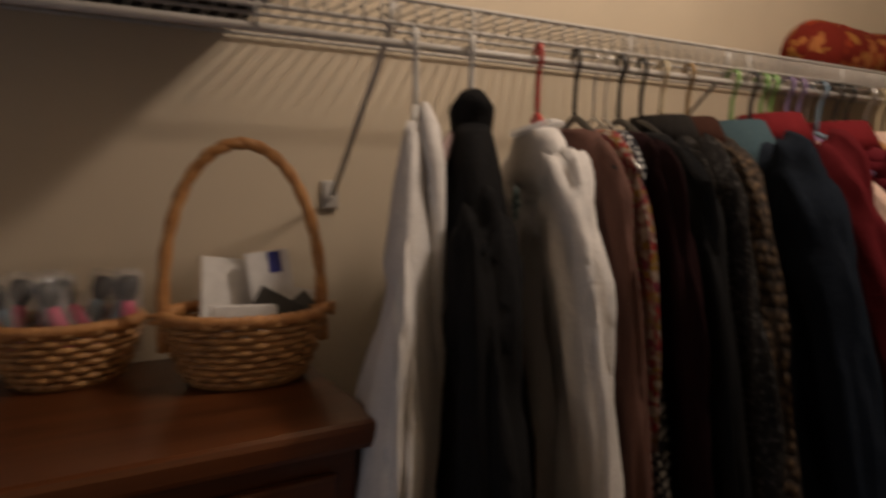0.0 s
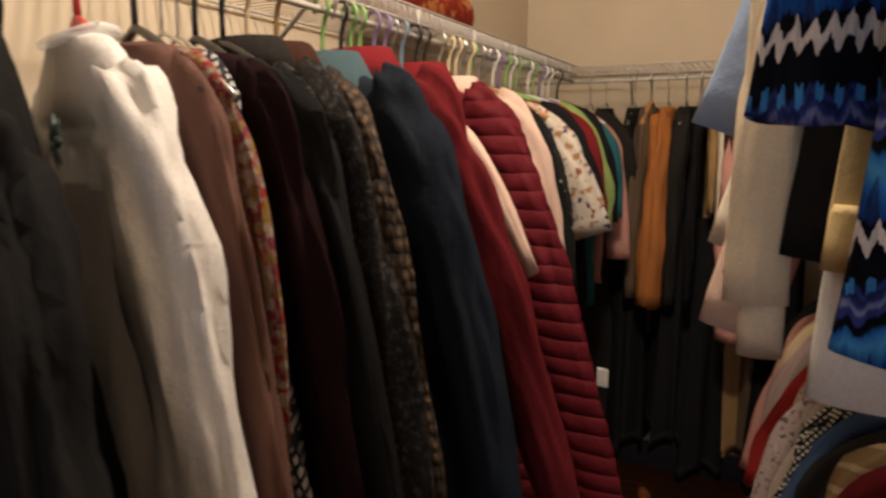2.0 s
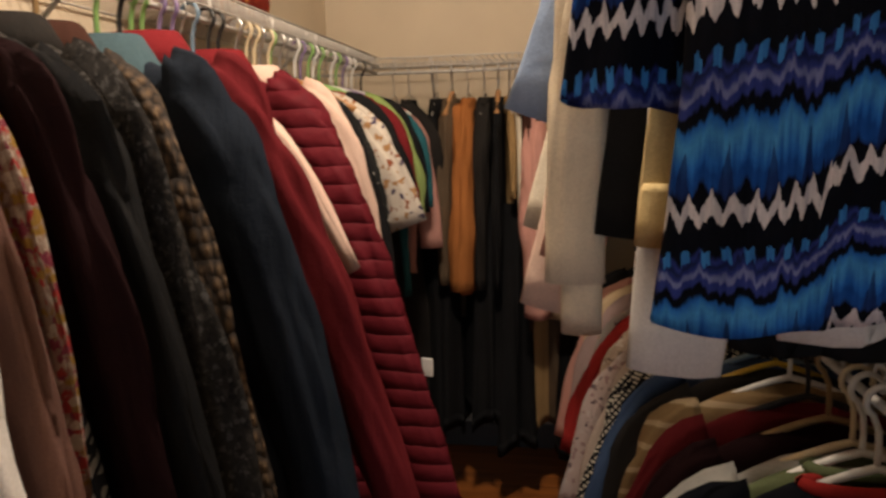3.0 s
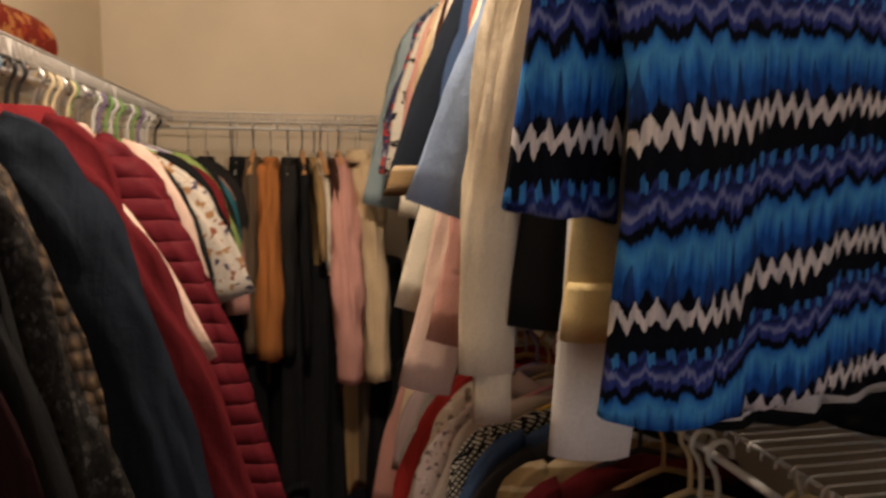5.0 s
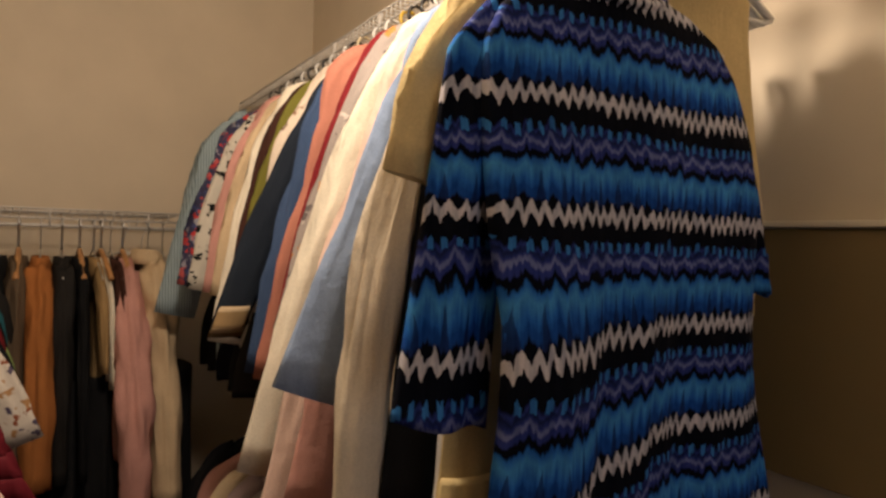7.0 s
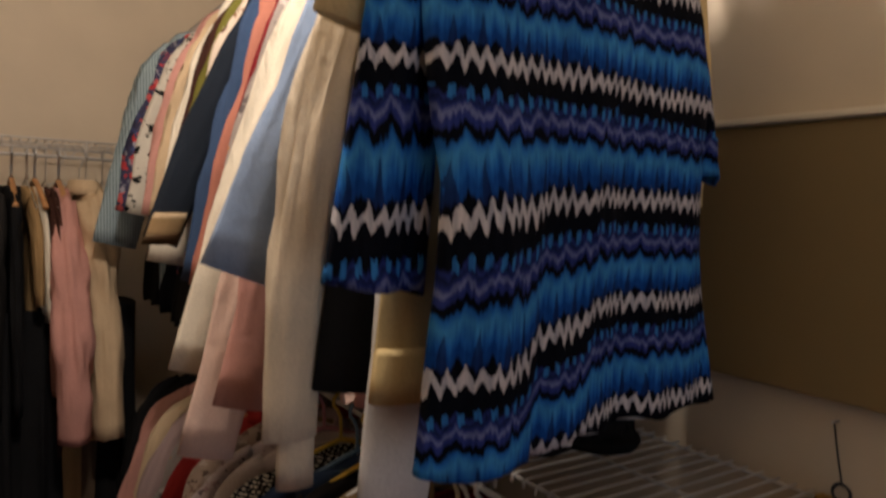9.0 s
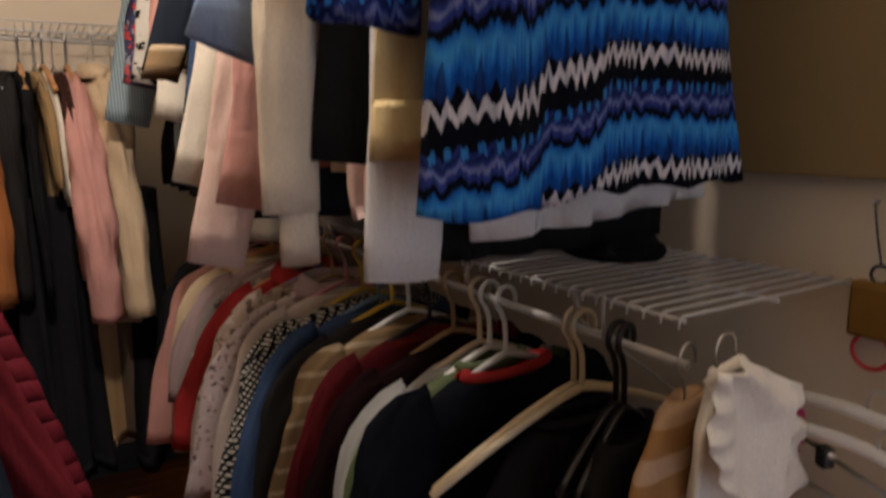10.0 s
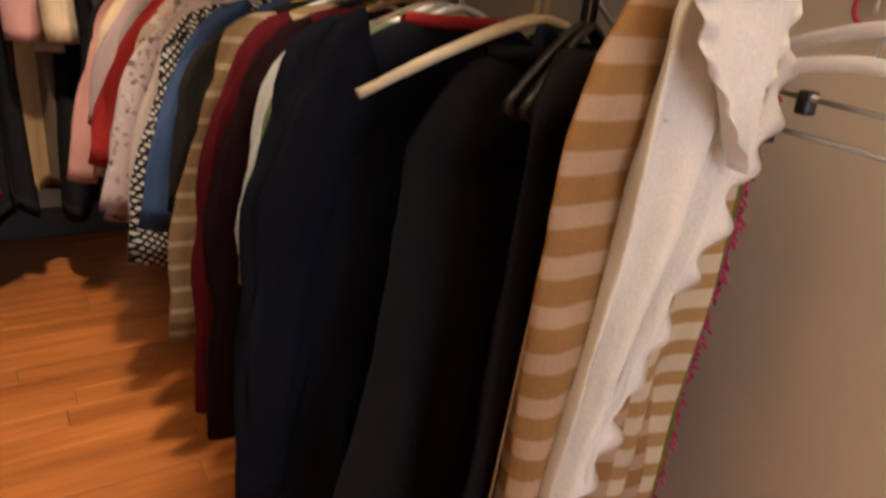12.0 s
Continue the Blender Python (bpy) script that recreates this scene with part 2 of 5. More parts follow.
def clear_plastic(name):
    m, nt, p = nodes_of(name)
    p.inputs["Base Color"].default_value = (0.9, 0.92, 0.95, 1)
    p.inputs["Roughness"].default_value = 0.12
    p.inputs["Alpha"].default_value = 0.13
    tc = nt.nodes.new("ShaderNodeTexCoord")
    bump_node(nt, p, noise_node(nt, tc.outputs["Object"], 22.0, 4.0), 0.5, 0.004)
    return m


M_WALL = paint("cream_wall_paint", (0.62, 0.53, 0.40), 0.7)
M_CEIL = paint("ceiling_paint", (0.75, 0.72, 0.66), 0.8)
M_BASE = paint("baseboard_paint", (0.07, 0.065, 0.06), 0.5)
M_PLANK = wood("oak_plank", (0.30, 0.085, 0.018), (0.66, 0.235, 0.055), 0.34, True, 1)
M_GAP = solid("floor_gap", (0.02, 0.01, 0.006), 0.9)
M_WIRE = solid("white_coated_wire", (0.52, 0.50, 0.47), 0.38)
M_DRESS = wood("dark_cherry_wood", (0.04, 0.011, 0.004), (0.115, 0.037, 0.011), 0.28)
M_WICK = wicker("honey_wicker", (0.24, 0.11, 0.035), (0.5, 0.27, 0.10))
M_WICKH = wicker("wicker_handle", (0.32, 0.14, 0.045), (0.52, 0.26, 0.09))
M_PAPER = solid("white_card", (0.72, 0.71, 0.70), 0.7)
M_BLUEP = solid("blue_print", (0.02, 0.03, 0.22), 0.5)
M_PINKP = solid("pink_plastic", (0.62, 0.05, 0.16), 0.35)
M_BLACKP = solid("black_plastic", (0.012, 0.012, 0.013), 0.35)
M_CLEAR = clear_plastic("clear_plastic")
M_CLEARBAR = clear_plastic("clear_hanger_plastic")
M_CLEARBAR.node_tree.nodes["Principled BSDF"].inputs["Alpha"].default_value = 0.5
M_BRASS = solid("aged_brass", (0.36, 0.20, 0.04), 0.4, 0.6)
M_REDP = solid("red_plastic", (0.45, 0.03, 0.03), 0.35)
M_METAL = solid("steel", (0.6, 0.6, 0.6), 0.3, 1.0)
M_BOARD = paint("olive_board", (0.22, 0.155, 0.06), 0.75, 2.0, 0.2)
M_TRIM = paint("cream_trim", (0.66, 0.60, 0.48), 0.5)
M_PILLOW = print_cloth("red_gold_print", (0.17, 0.022, 0.014), [(0.34, 0.15, 0.04), (0.3, 0.05, 0.02), (0.4, 0.15, 0.05)], 22.0, 0.54)
M_ZIG = zigzag_cloth("blue_zigzag_knit")

HANG = {
    "cream": solid("cream_plastic", (0.62, 0.52, 0.34), 0.4), "white": solid("white_plastic", (0.7, 0.69, 0.66), 0.35),
    "black": M_BLACKP, "red": M_REDP, "green": solid("green_plastic", (0.22, 0.4, 0.12), 0.4),
    "yellow": solid("yellow_plastic", (0.55, 0.36, 0.03), 0.4), "wood": wood("hanger_wood", (0.3, 0.13, 0.04), (0.5, 0.26, 0.09), 0.4),
    "purple": solid("purple_plastic", (0.22, 0.16, 0.3), 0.4), "blue": solid("blue_plastic", (0.16, 0.24, 0.32), 0.4), "steel": M_METAL,
    "pink": solid("pink_hanger_plastic", (0.5, 0.2, 0.22), 0.4), "brown": solid("tan_plastic", (0.3, 0.19, 0.08), 0.45),
}


# ---- mesh tools ----
def part(name, bm, material, parent, label="", smooth=True):
    me = bpy.data.meshes.new(name)
    bm.normal_update()
    bm.to_mesh(me)
    bm.free()
    if smooth:
        me.polygons.foreach_set("use_smooth", [True] * len(me.polygons))
    me.materials.append(material)
    ob = new(name, me)
    ob.parent = parent
    if label:
        ob["label"] = label
    return ob


def thing(name, m, label, category, group="", kind=""):
    ob = new(name)
    ob.empty_display_size = 0.05
    ob.matrix_world = m
    return tagged(ob, label, category, group, kind)


def box(bm, lo, hi, bevel=0.0):
    r = bmesh.ops.create_cube(bm, size=1)
    c = [(a + b) / 2 for a, b in zip(lo, hi)]
    s = [b - a for a, b in zip(lo, hi)]
    for v in r["verts"]:
        v.co = Vector((c[0] + v.co.x * s[0], c[1] + v.co.y * s[1], c[2] + v.co.z * s[2]))
    if bevel:
        es = list({e for v in r["verts"] for e in v.link_edges})
        bmesh.ops.bevel(bm, geom=es, offset=bevel, segments=2, affect="EDGES", profile=0.5)
    return bm


def boxed(lo, hi, bevel=0.0):
    return box(bmesh.new(), lo, hi, bevel)


def tube(bm, pts, r, n=8, radii=None, flat=1.0, caps=True):
    """A round bar along the points."""
    pts = [Vector(p) for p in pts]
    rings, up = [], None
    for i, p in enumerate(pts):
        d = (pts[min(i + 1, len(pts) - 1)] - pts[max(i - 1, 0)]).normalized()
        if up is None:
            up = Vector((0, 1, 0)) if abs(d.y) < 0.8 else Vector((1, 0, 0))
        up = (up - d * up.dot(d)).normalized()
        side = d.cross(up)
        rr = radii[i] if radii else r
        rings.append([bm.verts.new(p + side * (rr * math.cos(2 * math.pi * k / n)) + up * (rr * flat * math.sin(2 * math.pi * k / n))) for k in range(n)])
    for a, b in zip(rings, rings[1:]):
        for k in range(n):
            bm.faces.new((a[k], a[(k + 1) % n], b[(k + 1) % n], b[k]))
    if caps:
        bm.faces.new(rings[0][::-1])
        bm.faces.new(rings[-1])
    return bm


def tubed(pts, r, n=8, **kw):
    return tube(bmesh.new(), pts, r, n, **kw)


def loft(bm, rings, cap_start=True, cap_end=True):
    rows = [[bm.verts.new(p) for p in ring] for ring in rings]
    n = len(rows[0])
    for a, b in zip(rows, rows[1:]):
        for k in range(n):
            bm.faces.new((a[k], a[(k + 1) % n], b[(k + 1) % n], b[k]))
    if cap_start:
        bm.faces.new(rows[0][::-1])
    if cap_end:
        bm.faces.new(rows[-1])
    return bm


def smooth01(t):
    t = max(0.0, min(1.0, t))
    return t * t * (3 - 2 * t)


def along(line, t):
    for (a, u), (b, v) in zip(line, line[1:]):
        if t <= b:
            return u + (v - u) * (t - a) / (b - a)
    return line[-1][1]


# ---- garments ----
TOP = -0.105            # neck below the rail


def body_mesh(hs, length, hem, b, seed, folds=4, amp=0.012, quilt=0.0, neck=0.065, drop=0.06, n=44, fold=1.0, shift=0.0, slant=0.0, top_b=0.026):
    rnd = random.Random(seed)
    ph, ph2 = rnd.uniform(0, 6), rnd.uniform(0, 6)
    off = Vector((seed * 1.7, seed * 0.9, 0))
    steps = max(16, int(length / (0.012 if quilt else 0.028)))
    rings = []

    def ring(z, a, bb, f, inner=1.0):
        out = []
        for k in range(n):
            th = 2 * math.pi * k / n
            c, s = math.cos(th), math.sin(th)
            x = a * math.copysign(abs(c) ** 0.9, c) * inner
            y = bb * math.copysign(abs(s) ** 1.15, s) * inner
            w = math.sin(folds * math.pi * (x / max(a, 0.01)) + ph) + 0.5 * math.sin((folds * 1.9) * (x / max(a, 0.01)) + ph2 + z * 3)
            y += amp * f * w
            p = Vector((x, y, z))
            nz = noise.noise(p * 7 + off) * 0.008 * f + noise.noise(p * 24 + off) * 0.003
            nz += (abs(noise.noise(Vector((x * 16, y * 16, z * 1.8)) + off)) - 0.2) * 0.034 * f * fold
            p.x += nz * c + 0.01 * f * noise.noise(Vector((z * 4, seed, th)))
            p.y += nz * s * 1.2
            p.x += shift
            out.append(p)
        return out

    rings.append(ring(TOP - 0.035, neck * 0.85, top_b * 0.85, 0, 0.9))
    for i in range(6):
        t = i / 5
        rings.append(ring(TOP - drop * t ** 1.4, neck + (hs - neck) * t ** 0.85, top_b + (b - top_b) * 0.4 * t, 0.1 * t))
    z0 = TOP - drop
    for i in range(1, steps + 1):
        t = i / steps
        f = smooth01(t * 1.4)
        a = hs + 0.004 + (hem - hs) * smooth01(t)
        q = quilt * abs(math.sin(math.pi * (length * t) / 0.034)) ** 0.6 if quilt else 0.0
        rings.append(ring(z0 - (length - drop) * t, a + q, b * (0.4 + 0.6 * smooth01(t * 3)) + q, f))
    zl = z0 - (length - drop)
    for i, ring_i in enumerate(rings):
        t = smooth01((i - 6) / max(1, len(rings) - 7))
        for p in ring_i:
            p.z -= slant * (p.x - shift) * t
    for p in rings[-1]:
        p.z += 0.008 * noise.noise(Vector((p.x * 9, p.y * 9, seed)))
    rings.append([Vector((p.x * 0.93, p.y * 0.8, p.z + 0.004)) for p in rings[-1]])
    rings.append([Vector((p.x * 0.9, p.y * 0.6, p.z + 0.04)) for p in rings[-1]])
    return loft(bmesh.new(), rings)


def sleeve_mesh(side, hs, reach, slen, seed, r0=0.075, r1=0.05, quilt=0.0, lean=0.0, n=30, shift=0.0, fat=0.34, drop=0.06, elbow=None):
    z0 = TOP - drop - 0.002
    p0 = Vector((hs * 0.72, 0, z0 - 0.015))
    p1 = Vector((hs + 0.055, 0, z0 - 0.035))
    if elbow:
        p1 = Vector((elbow[0], 0, z0 - elbow[1]))
    p2 = Vector((reach, lean, TOP - 0.062 - slen))
    steps = max(12, int(slen / (0.012 if quilt else 0.025)))
    rings = []
    off = Vector((seed * 2.3, side, seed))
    for i in range(steps + 1):
        t = i / steps
        t2 = t ** 0.9
        c = p0 * (1 - t2) ** 2 + p1 * 2 * t2 * (1 - t2) + p2 * t2 * t2
        d = (p1 - p0) * 2 * (1 - t2) + (p2 - p1) * 2 * t2
        d.normalize()
        nx = Vector((-d.z, 0, d.x))
        r = r0 + (r1 - r0) * t
        q = quilt * abs(math.sin(math.pi * slen * t / 0.034)) ** 0.6 if quilt else 0
        ring = []
        for k in range(n):
            th = 2 * math.pi * k / n
            cc, ss = math.cos(th), math.sin(th)
            calm = 1 - 0.8 * smooth01((t - 0.8) / 0.12)
            rr = r + q + calm * 0.22 * r * noise.noise(Vector((cc * 1.6, ss * 1.6, t * 3.2)) + off) * smooth01(t * 2.5)
            rr += calm * r * (abs(noise.noise(Vector((cc * 2.6, ss * 2.6, slen * t * 5.0)) + off * 1.7)) - 0.2) * 0.75
            rr += 0.07 * r * noise.noise(Vector((cc * 3, ss * 3, slen * t * 30)) + off)
            p = c + nx * (rr * cc) + Vector((0, 1, 0)) * (rr * fat * math.copysign(abs(ss) ** 1.25, ss))
            ring.append(p)
        rings.append(ring)
    end = rings[-1]
    mid = sum(end, Vector()) / n
    rings.append([mid + (p - mid) * 0.86 for p in end])
    up = (rings[-3][0] - end[0]) * 2.0
    rings.append([mid + (p - mid) * 0.75 + up for p in end])
    for ring in rings:
        for p in ring:
            p.x = p.x * side + shift
    return loft(bmesh.new(), rings)


def cuff_mesh(side, hs, reach, slen, r1, height=0.055, lean=0.0, shift=0.0):
    z = TOP - 0.062 - slen
    dx = (reach - hs - 0.055) / max(slen, 0.1) * height
    rings = []
    for t in (-0.15, 0.0, 0.5, 1.0):
        c = Vector((reach - dx * (1 - t), lean, z + height * (1 - t) - 0.004))
        r = r1 * (1.0 if t < 0 else 1.05)
        rings.append([c + Vector((r * math.cos(a), 0.5 * r * math.sin(a), 0)) for a in [2 * math.pi * k / 16 for k in range(16)]])
    rings.append([c + (p - c) * 0.8 + Vector((0, 0, 0.01)) for p in rings[-1]])
    for ring in rings:
        for p in ring:
            p.x = p.x * side + shift
    return loft(bmesh.new(), rings)


def collar_mesh(w=0.062, h=0.03, fall=0.05, flare=0.022):
    n = 26
    rings = []
    for rr, zz in ((0.0, -0.02), (0.004, h * 0.6), (0.008, h), (0.016, h), (0.02 + flare * 0.5, h - fall * 0.5), (0.02 + flare, h - fall), (0.014 + flare, h - fall), (0.012, h * 0.3)):
        ring = []
        for k in range(n):
            th = 2 * math.pi * k / n
            front = max(0.0, math.cos(th - math.pi / 2))
            ring.append(Vector(((w + rr) * math.cos(th), (0.036 + rr * 0.8) * math.sin(th), TOP + zz - 0.03 * front ** 2)))
        rings.append(ring)
    bm = loft(bmesh.new(), rings, False, False)
    return bm


def rib_mesh(a, b, z, h=0.05):
    """A knitted band round the hem."""
    n = 60
    rings = []
    for t in (0, 0.15, 0.5, 0.85, 1.0):
        k2 = 1.02 if t in (0, 1.0) else 1.05
        rings.append([Vector(((a * k2 + 0.003 * (k % 2)) * math.copysign(abs(math.cos(2 * math.pi * k / n)) ** 0.75, math.cos(2 * math.pi * k / n)),
                              (b * k2 + 0.004 * (k % 2)) * math.copysign(abs(math.sin(2 * math.pi * k / n)) ** 0.7, math.sin(2 * math.pi * k / n)), z + h * (1 - t))) for k in range(n)])
    return loft(bmesh.new(), rings, True, True)


def band_mesh(w, d, r, z):
    """A rolled band round the neck opening."""
    return tubed([(w * math.cos(a), d * math.sin(a), z - 0.012 * max(0.0, -math.sin(a))) for a in [2 * math.pi * k / 28 for k in range(29)]], r, 8, caps=False)


def button_mesh(x, y, z, r=0.006):
    bm = bmesh.new()
    tube(bm, [(x, y, z), (x + 0.002, y, z), (x + 0.003, y, z)], r, 10, radii=[r, r, r * 0.7])
    return bm


MASTER = {}


def hanger(color, m, wide=0.2, bar=True):
    """A clothes hanger whose hook sits over the rail at the pose's origin."""
    key = (color, wide, bar)
    words = {"steel": "thin steel wire hanger on the rail", "wood": "wooden clothes hanger on the rail"}
    if key in MASTER:
        return copy_thing(MASTER[key], m)
    ob = thing("clothes_hanger", m, words.get(color, color + " plastic clothes hanger on the rail"), "hanger", "clothes hangers")
    mat, r = HANG[color], (0.002 if color == "steel" else 0.0045)
    hook = [(0.02 * math.cos(a), 0, 0.002 + 0.02 * math.sin(a)) for a in [math.radians(d) for d in range(200, -61, -20)]]
    hook += [(0.002, 0, -0.035), (0, 0, -0.06), (0, 0, -0.085)]
    part("hook", tubed(hook, r * 0.9, 8), M_METAL if color in ("wood", "steel") else mat, ob)
    arm = [(0, 0, -0.084)]
    for i in range(1, 8):
        t = i / 7
        arm.append((wide * t, 0, -0.084 - 0.085 * t ** 1.25))
    left = [(-x, y, z) for x, y, z in reversed(arm[1:])]
    part("shoulder_bar", tubed(left + arm, r * (2.0 if color == "wood" else 1.25), 8), mat, ob)
    if bar and color != "wood":
        part("trouser_bar", tubed([(-wide, 0, -0.169), (-wide + 0.02, 0, -0.178), (0, 0, -0.18), (wide - 0.02, 0, -0.178), (wide, 0, -0.169)], r, 8), mat, ob)
    MASTER[key] = ob
    return ob


def place(run, s, turn=0.0, dz=0.0):
    """A pose on one of the four rails: local x points into the aisle."""
    if run == "A":
        return pose(s, RA[0], RA[1] + dz, 0, 0, -90 + turn)
    if run == "B":
        return pose(RB[0], s, RB[1] + dz, 0, 0, 180 + turn)
    if run == "U":
        return pose(s, RU[0], RU[1] + dz, 0, 0, 90 + turn)
    return pose(s, RL[0], RL[1] + dz, 0, 0, 90 + turn)


COUNT = [0]


def garment(run, s, name, label, mat, length, sleeve=0.55, reach=0.36, hs=0.19, hem=0.22, b=0.035, turn=0.0, hang="white", category="garment",
            collar=None, cuff=None, rib=None, quilt=0.0, folds=4, amp=0.011, r0=0.058, r1=0.038, buttons=None, lean=0.0, dz=0.0, back=True, neck=0.065, fold=1.0, shift=0.0, back_reach=0.24, fat=0.34, slant=0.0, drop=0.06, band=None, top_b=0.026, elbow=None, collar_size=(0.062, 0.03, 0.05, 0.022)):
    COUNT[0] += 1
    seed = COUNT[0]
    if len(label.split()) < 4:
        label += " hanging on a rail"
    m = place(run, s, turn, dz)
    if run == "U":
        back_reach = min(back_reach, 0.2)
    if hang:
        hanger(hang, place(run, s, turn + 0.0))
    ob = thing(name, m, label, category, "clothes on the rails")
    part("body", body_mesh(hs, length, hem, b, seed, folds, amp, quilt, neck, fold=fold, shift=shift, slant=slant, drop=drop, top_b=top_b), mat, ob)
    if sleeve:
        part("sleeve", sleeve_mesh(1, hs, reach, sleeve, seed, r0, r1, quilt, lean, shift=shift, fat=fat, drop=drop, elbow=elbow), mat, ob)
        if back:
            part("sleeve", sleeve_mesh(-1, hs, min(reach, back_reach), sleeve, seed + 50, r0, r1, quilt, lean, shift=shift, fat=fat, drop=drop, elbow=elbow), mat, ob)
        if cuff:
            part("cuff", cuff_mesh(1, hs, reach, sleeve, r1, 0.05, lean, shift), cuff, ob)
    if collar:
        part("collar", collar_mesh(*collar_size), collar, ob)
    if band:
        part("neckband", band_mesh(neck * 1.02, 0.03, 0.009, TOP + 0.002), band, ob)
    if rib:
        part("hem_band", rib_mesh(hem * 0.97, b * 1.05, TOP - length - 0.004), rib, ob)
    if buttons:
        for i in range(4):
            part("button", button_mesh(hs + (hem - hs) * smooth01((0.1 + 0.11 * i) / length) - 0.004, 0.012, TOP - 0.14 - 0.11 * i), buttons, ob)
    return ob


# ---- room ----
def wall(name, lo, hi, label, mat=M_WALL):
    ob = part(name, boxed(lo, hi), mat, None, label, False)
    return tagged(ob, label, "wall", "", "structure")


wall("wall_north", (XD - 0.12, YA, 0), (XB + 0.12, YA + 0.12, ZC), "cream painted plaster wall behind the coats")
wall("wall_east", (XB, YC - 0.12, 0), (XB + 0.12, YA, ZC), "cream painted plaster end wall")
wall("wall_south", (XD - 0.12, YC - 0.12, 0), (XB, YC, ZC), "cream painted plaster wall behind the shirts")
# west wall out of view, its doorway assumed so the fill has an opening
wall("wall_west", (XD - 0.12, YC, 2.03), (XD, YA, ZC), "unseen cream painted plaster wall over the assumed doorway")
wall("wall_west_side", (XD - 0.12, 0.66, 0), (XD, YA, 2.03), "unseen cream painted plaster wall beside the assumed doorway")
wall("wall_west_end", (XD - 0.12, YC, 0), (XD, -0.14, 2.03), "unseen narrow cream painted wall beside the assumed doorway")
tagged(part("ceiling", boxed((XD - 0.12, YC - 0.12, ZC), (XB + 0.12, YA + 0.12, ZC + 0.1)), M_CEIL, None, "", False), "white painted ceiling", "ceiling", "", "structure")
for nm, lo, hi in (("baseboard", (XB - 0.014, YC + 0.014, 0.002), (XB, YA - 0.014, 0.12)), ("baseboard", (XD, YC, 0.002), (XB, YC + 0.014, 0.12)), ("baseboard", (XD, YA - 0.014, 0.002), (XB, YA, 0.12))):
    tagged(part(nm, boxed(lo, hi, 0.004), M_BASE, None, "", False), "dark baseboard along the wall", "baseboard", "", "structure")

floor = tagged(part("floor", boxed((XD, YC, -0.08), (XB, YA, -0.004)), M_GAP, None, "", False), "orange-brown varnished oak plank floor", "floor", "", "structure")


# ---- wire shelves ----
def wire_shelf(run, start, end, label, wires=False, brackets=()):
    """Coated wire shelf: decking wires, front lip of two rails, hanging rail under it, wall brackets. Local x along, y out from the wall."""
    if run == "A":
        m = pose(0, YA, RA[1] + 0.012)
        out = -1
    elif run == "B":
        m = pose(XB, 0, RB[1] + 0.012, 0, 0, 90)
        out = 1
    elif run == "U":
        m = pose(0, YC, RU[1] + 0.012)
        out = 1
    else:
        m = pose(0, YC, RL[1] + 0.01)
        out = 1
    depth = {"A": YA - RA[0] + 0.01, "B": XB - RB[0] + 0.01, "U": RU[0] - YC + 0.01, "L": RL[0] - YC + 0.01}[run]
    ob = thing("wire_shelf", m, label, "shelf", "wire shelves")
    top = 0.042
    lip = top - 0.032
    for nm, y, z, r in (("front_rail", depth - 0.004 if run == "L" else depth, top - 0.005 if run == "L" else top, 0.0032), ("lower_rail", depth, lip, 0.0032), ("middle_rail", depth * 0.5, top - 0.006, 0.003), ("back_rail", 0.012, top - 0.006, 0.003)):
        if run == "L" and nm == "lower_rail":
            continue
        part(nm, tubed([(start, out * y, z), ((start + end) / 2, out * y, z), (end, out * y, z)], r, 8), M_WIRE, ob)
    part("hanging_rail", tubed([(start, out * (depth - 0.01), -0.014), (end, out * (depth - 0.01), -0.014)], 0.006, 10), M_WIRE, ob)
    n = int((end - start) / 0.0254)

    def one(bm, x):
        tube(bm, [(x, out * 0.006, top), (x, out * (depth - 0.004), top), (x, out * (depth + 0.002), top - 0.004), (x, out * (depth + 0.003), top - 0.013 if run == "L" else lip)], 0.0017 if run != "L" else 0.0021, 6)
    if wires:
        bm = bmesh.new()
        one(bm, 0.0)
        first = None
        for i in range(n + 1):
            if first is None:
                first = part("wire", bm, M_WIRE, ob)
                w = first
            else:
                w = new("wire", first.data)
                w.parent = ob
            w.location.x = start + 0.004 + i * 0.0254
    else:
        bm = bmesh.new()
        for i in range(n + 1):
            one(bm, start + 0.004 + i * 0.0254)
        part("decking", bm, M_WIRE, ob)
    x = start + 0.12
    while x < end:
        bm = tubed([(x, out * depth, top), (x, out * (depth + 0.001), lip), (x, out * (depth - 0.004), -0.014)], 0.003, 8)
        part("rail_hanger", bm, M_WIRE, ob)
        x += 0.305
    for bx in brackets:
        bm = bmesh.new()
        tube(bm, [(bx, out * depth, top - 0.004), (bx, out * (depth - 0.012), top - 0.045), (bx + 0.03, out * 0.02, -0.225)], 0.0055, 8, flat=0.55)
        br = part("bracket", bm, M_WIRE, ob)
        bm = boxed((bx + 0.015, min(0.001 * out, 0.012 * out), -0.25), (bx + 0.045, max(0.001 * out, 0.012 * out), -0.2), 0.003)
        part("bracket_foot", bm, M_WIRE, br)
    return ob


wire_shelf("A", -0.9, RB[0] - 0.04, "white coated wire shelf with hanging rail, over the coats", brackets=(0.62, 1.3, 2.2))
wire_shelf("B", 0.25, 1.30, "white coated wire shelf with hanging rail, across the end wall", brackets=(0.84,))
wire_shelf("U", 0.9, XB - 0.02, "white coated wire shelf with hanging rail, high over the shirts", brackets=(1.7, 2.6))
wire_shelf("L", 0.885, 2.85, "white coated wire shelf with hanging rail, halfway up the wall", wires=True, brackets=(1.06, 1.9))

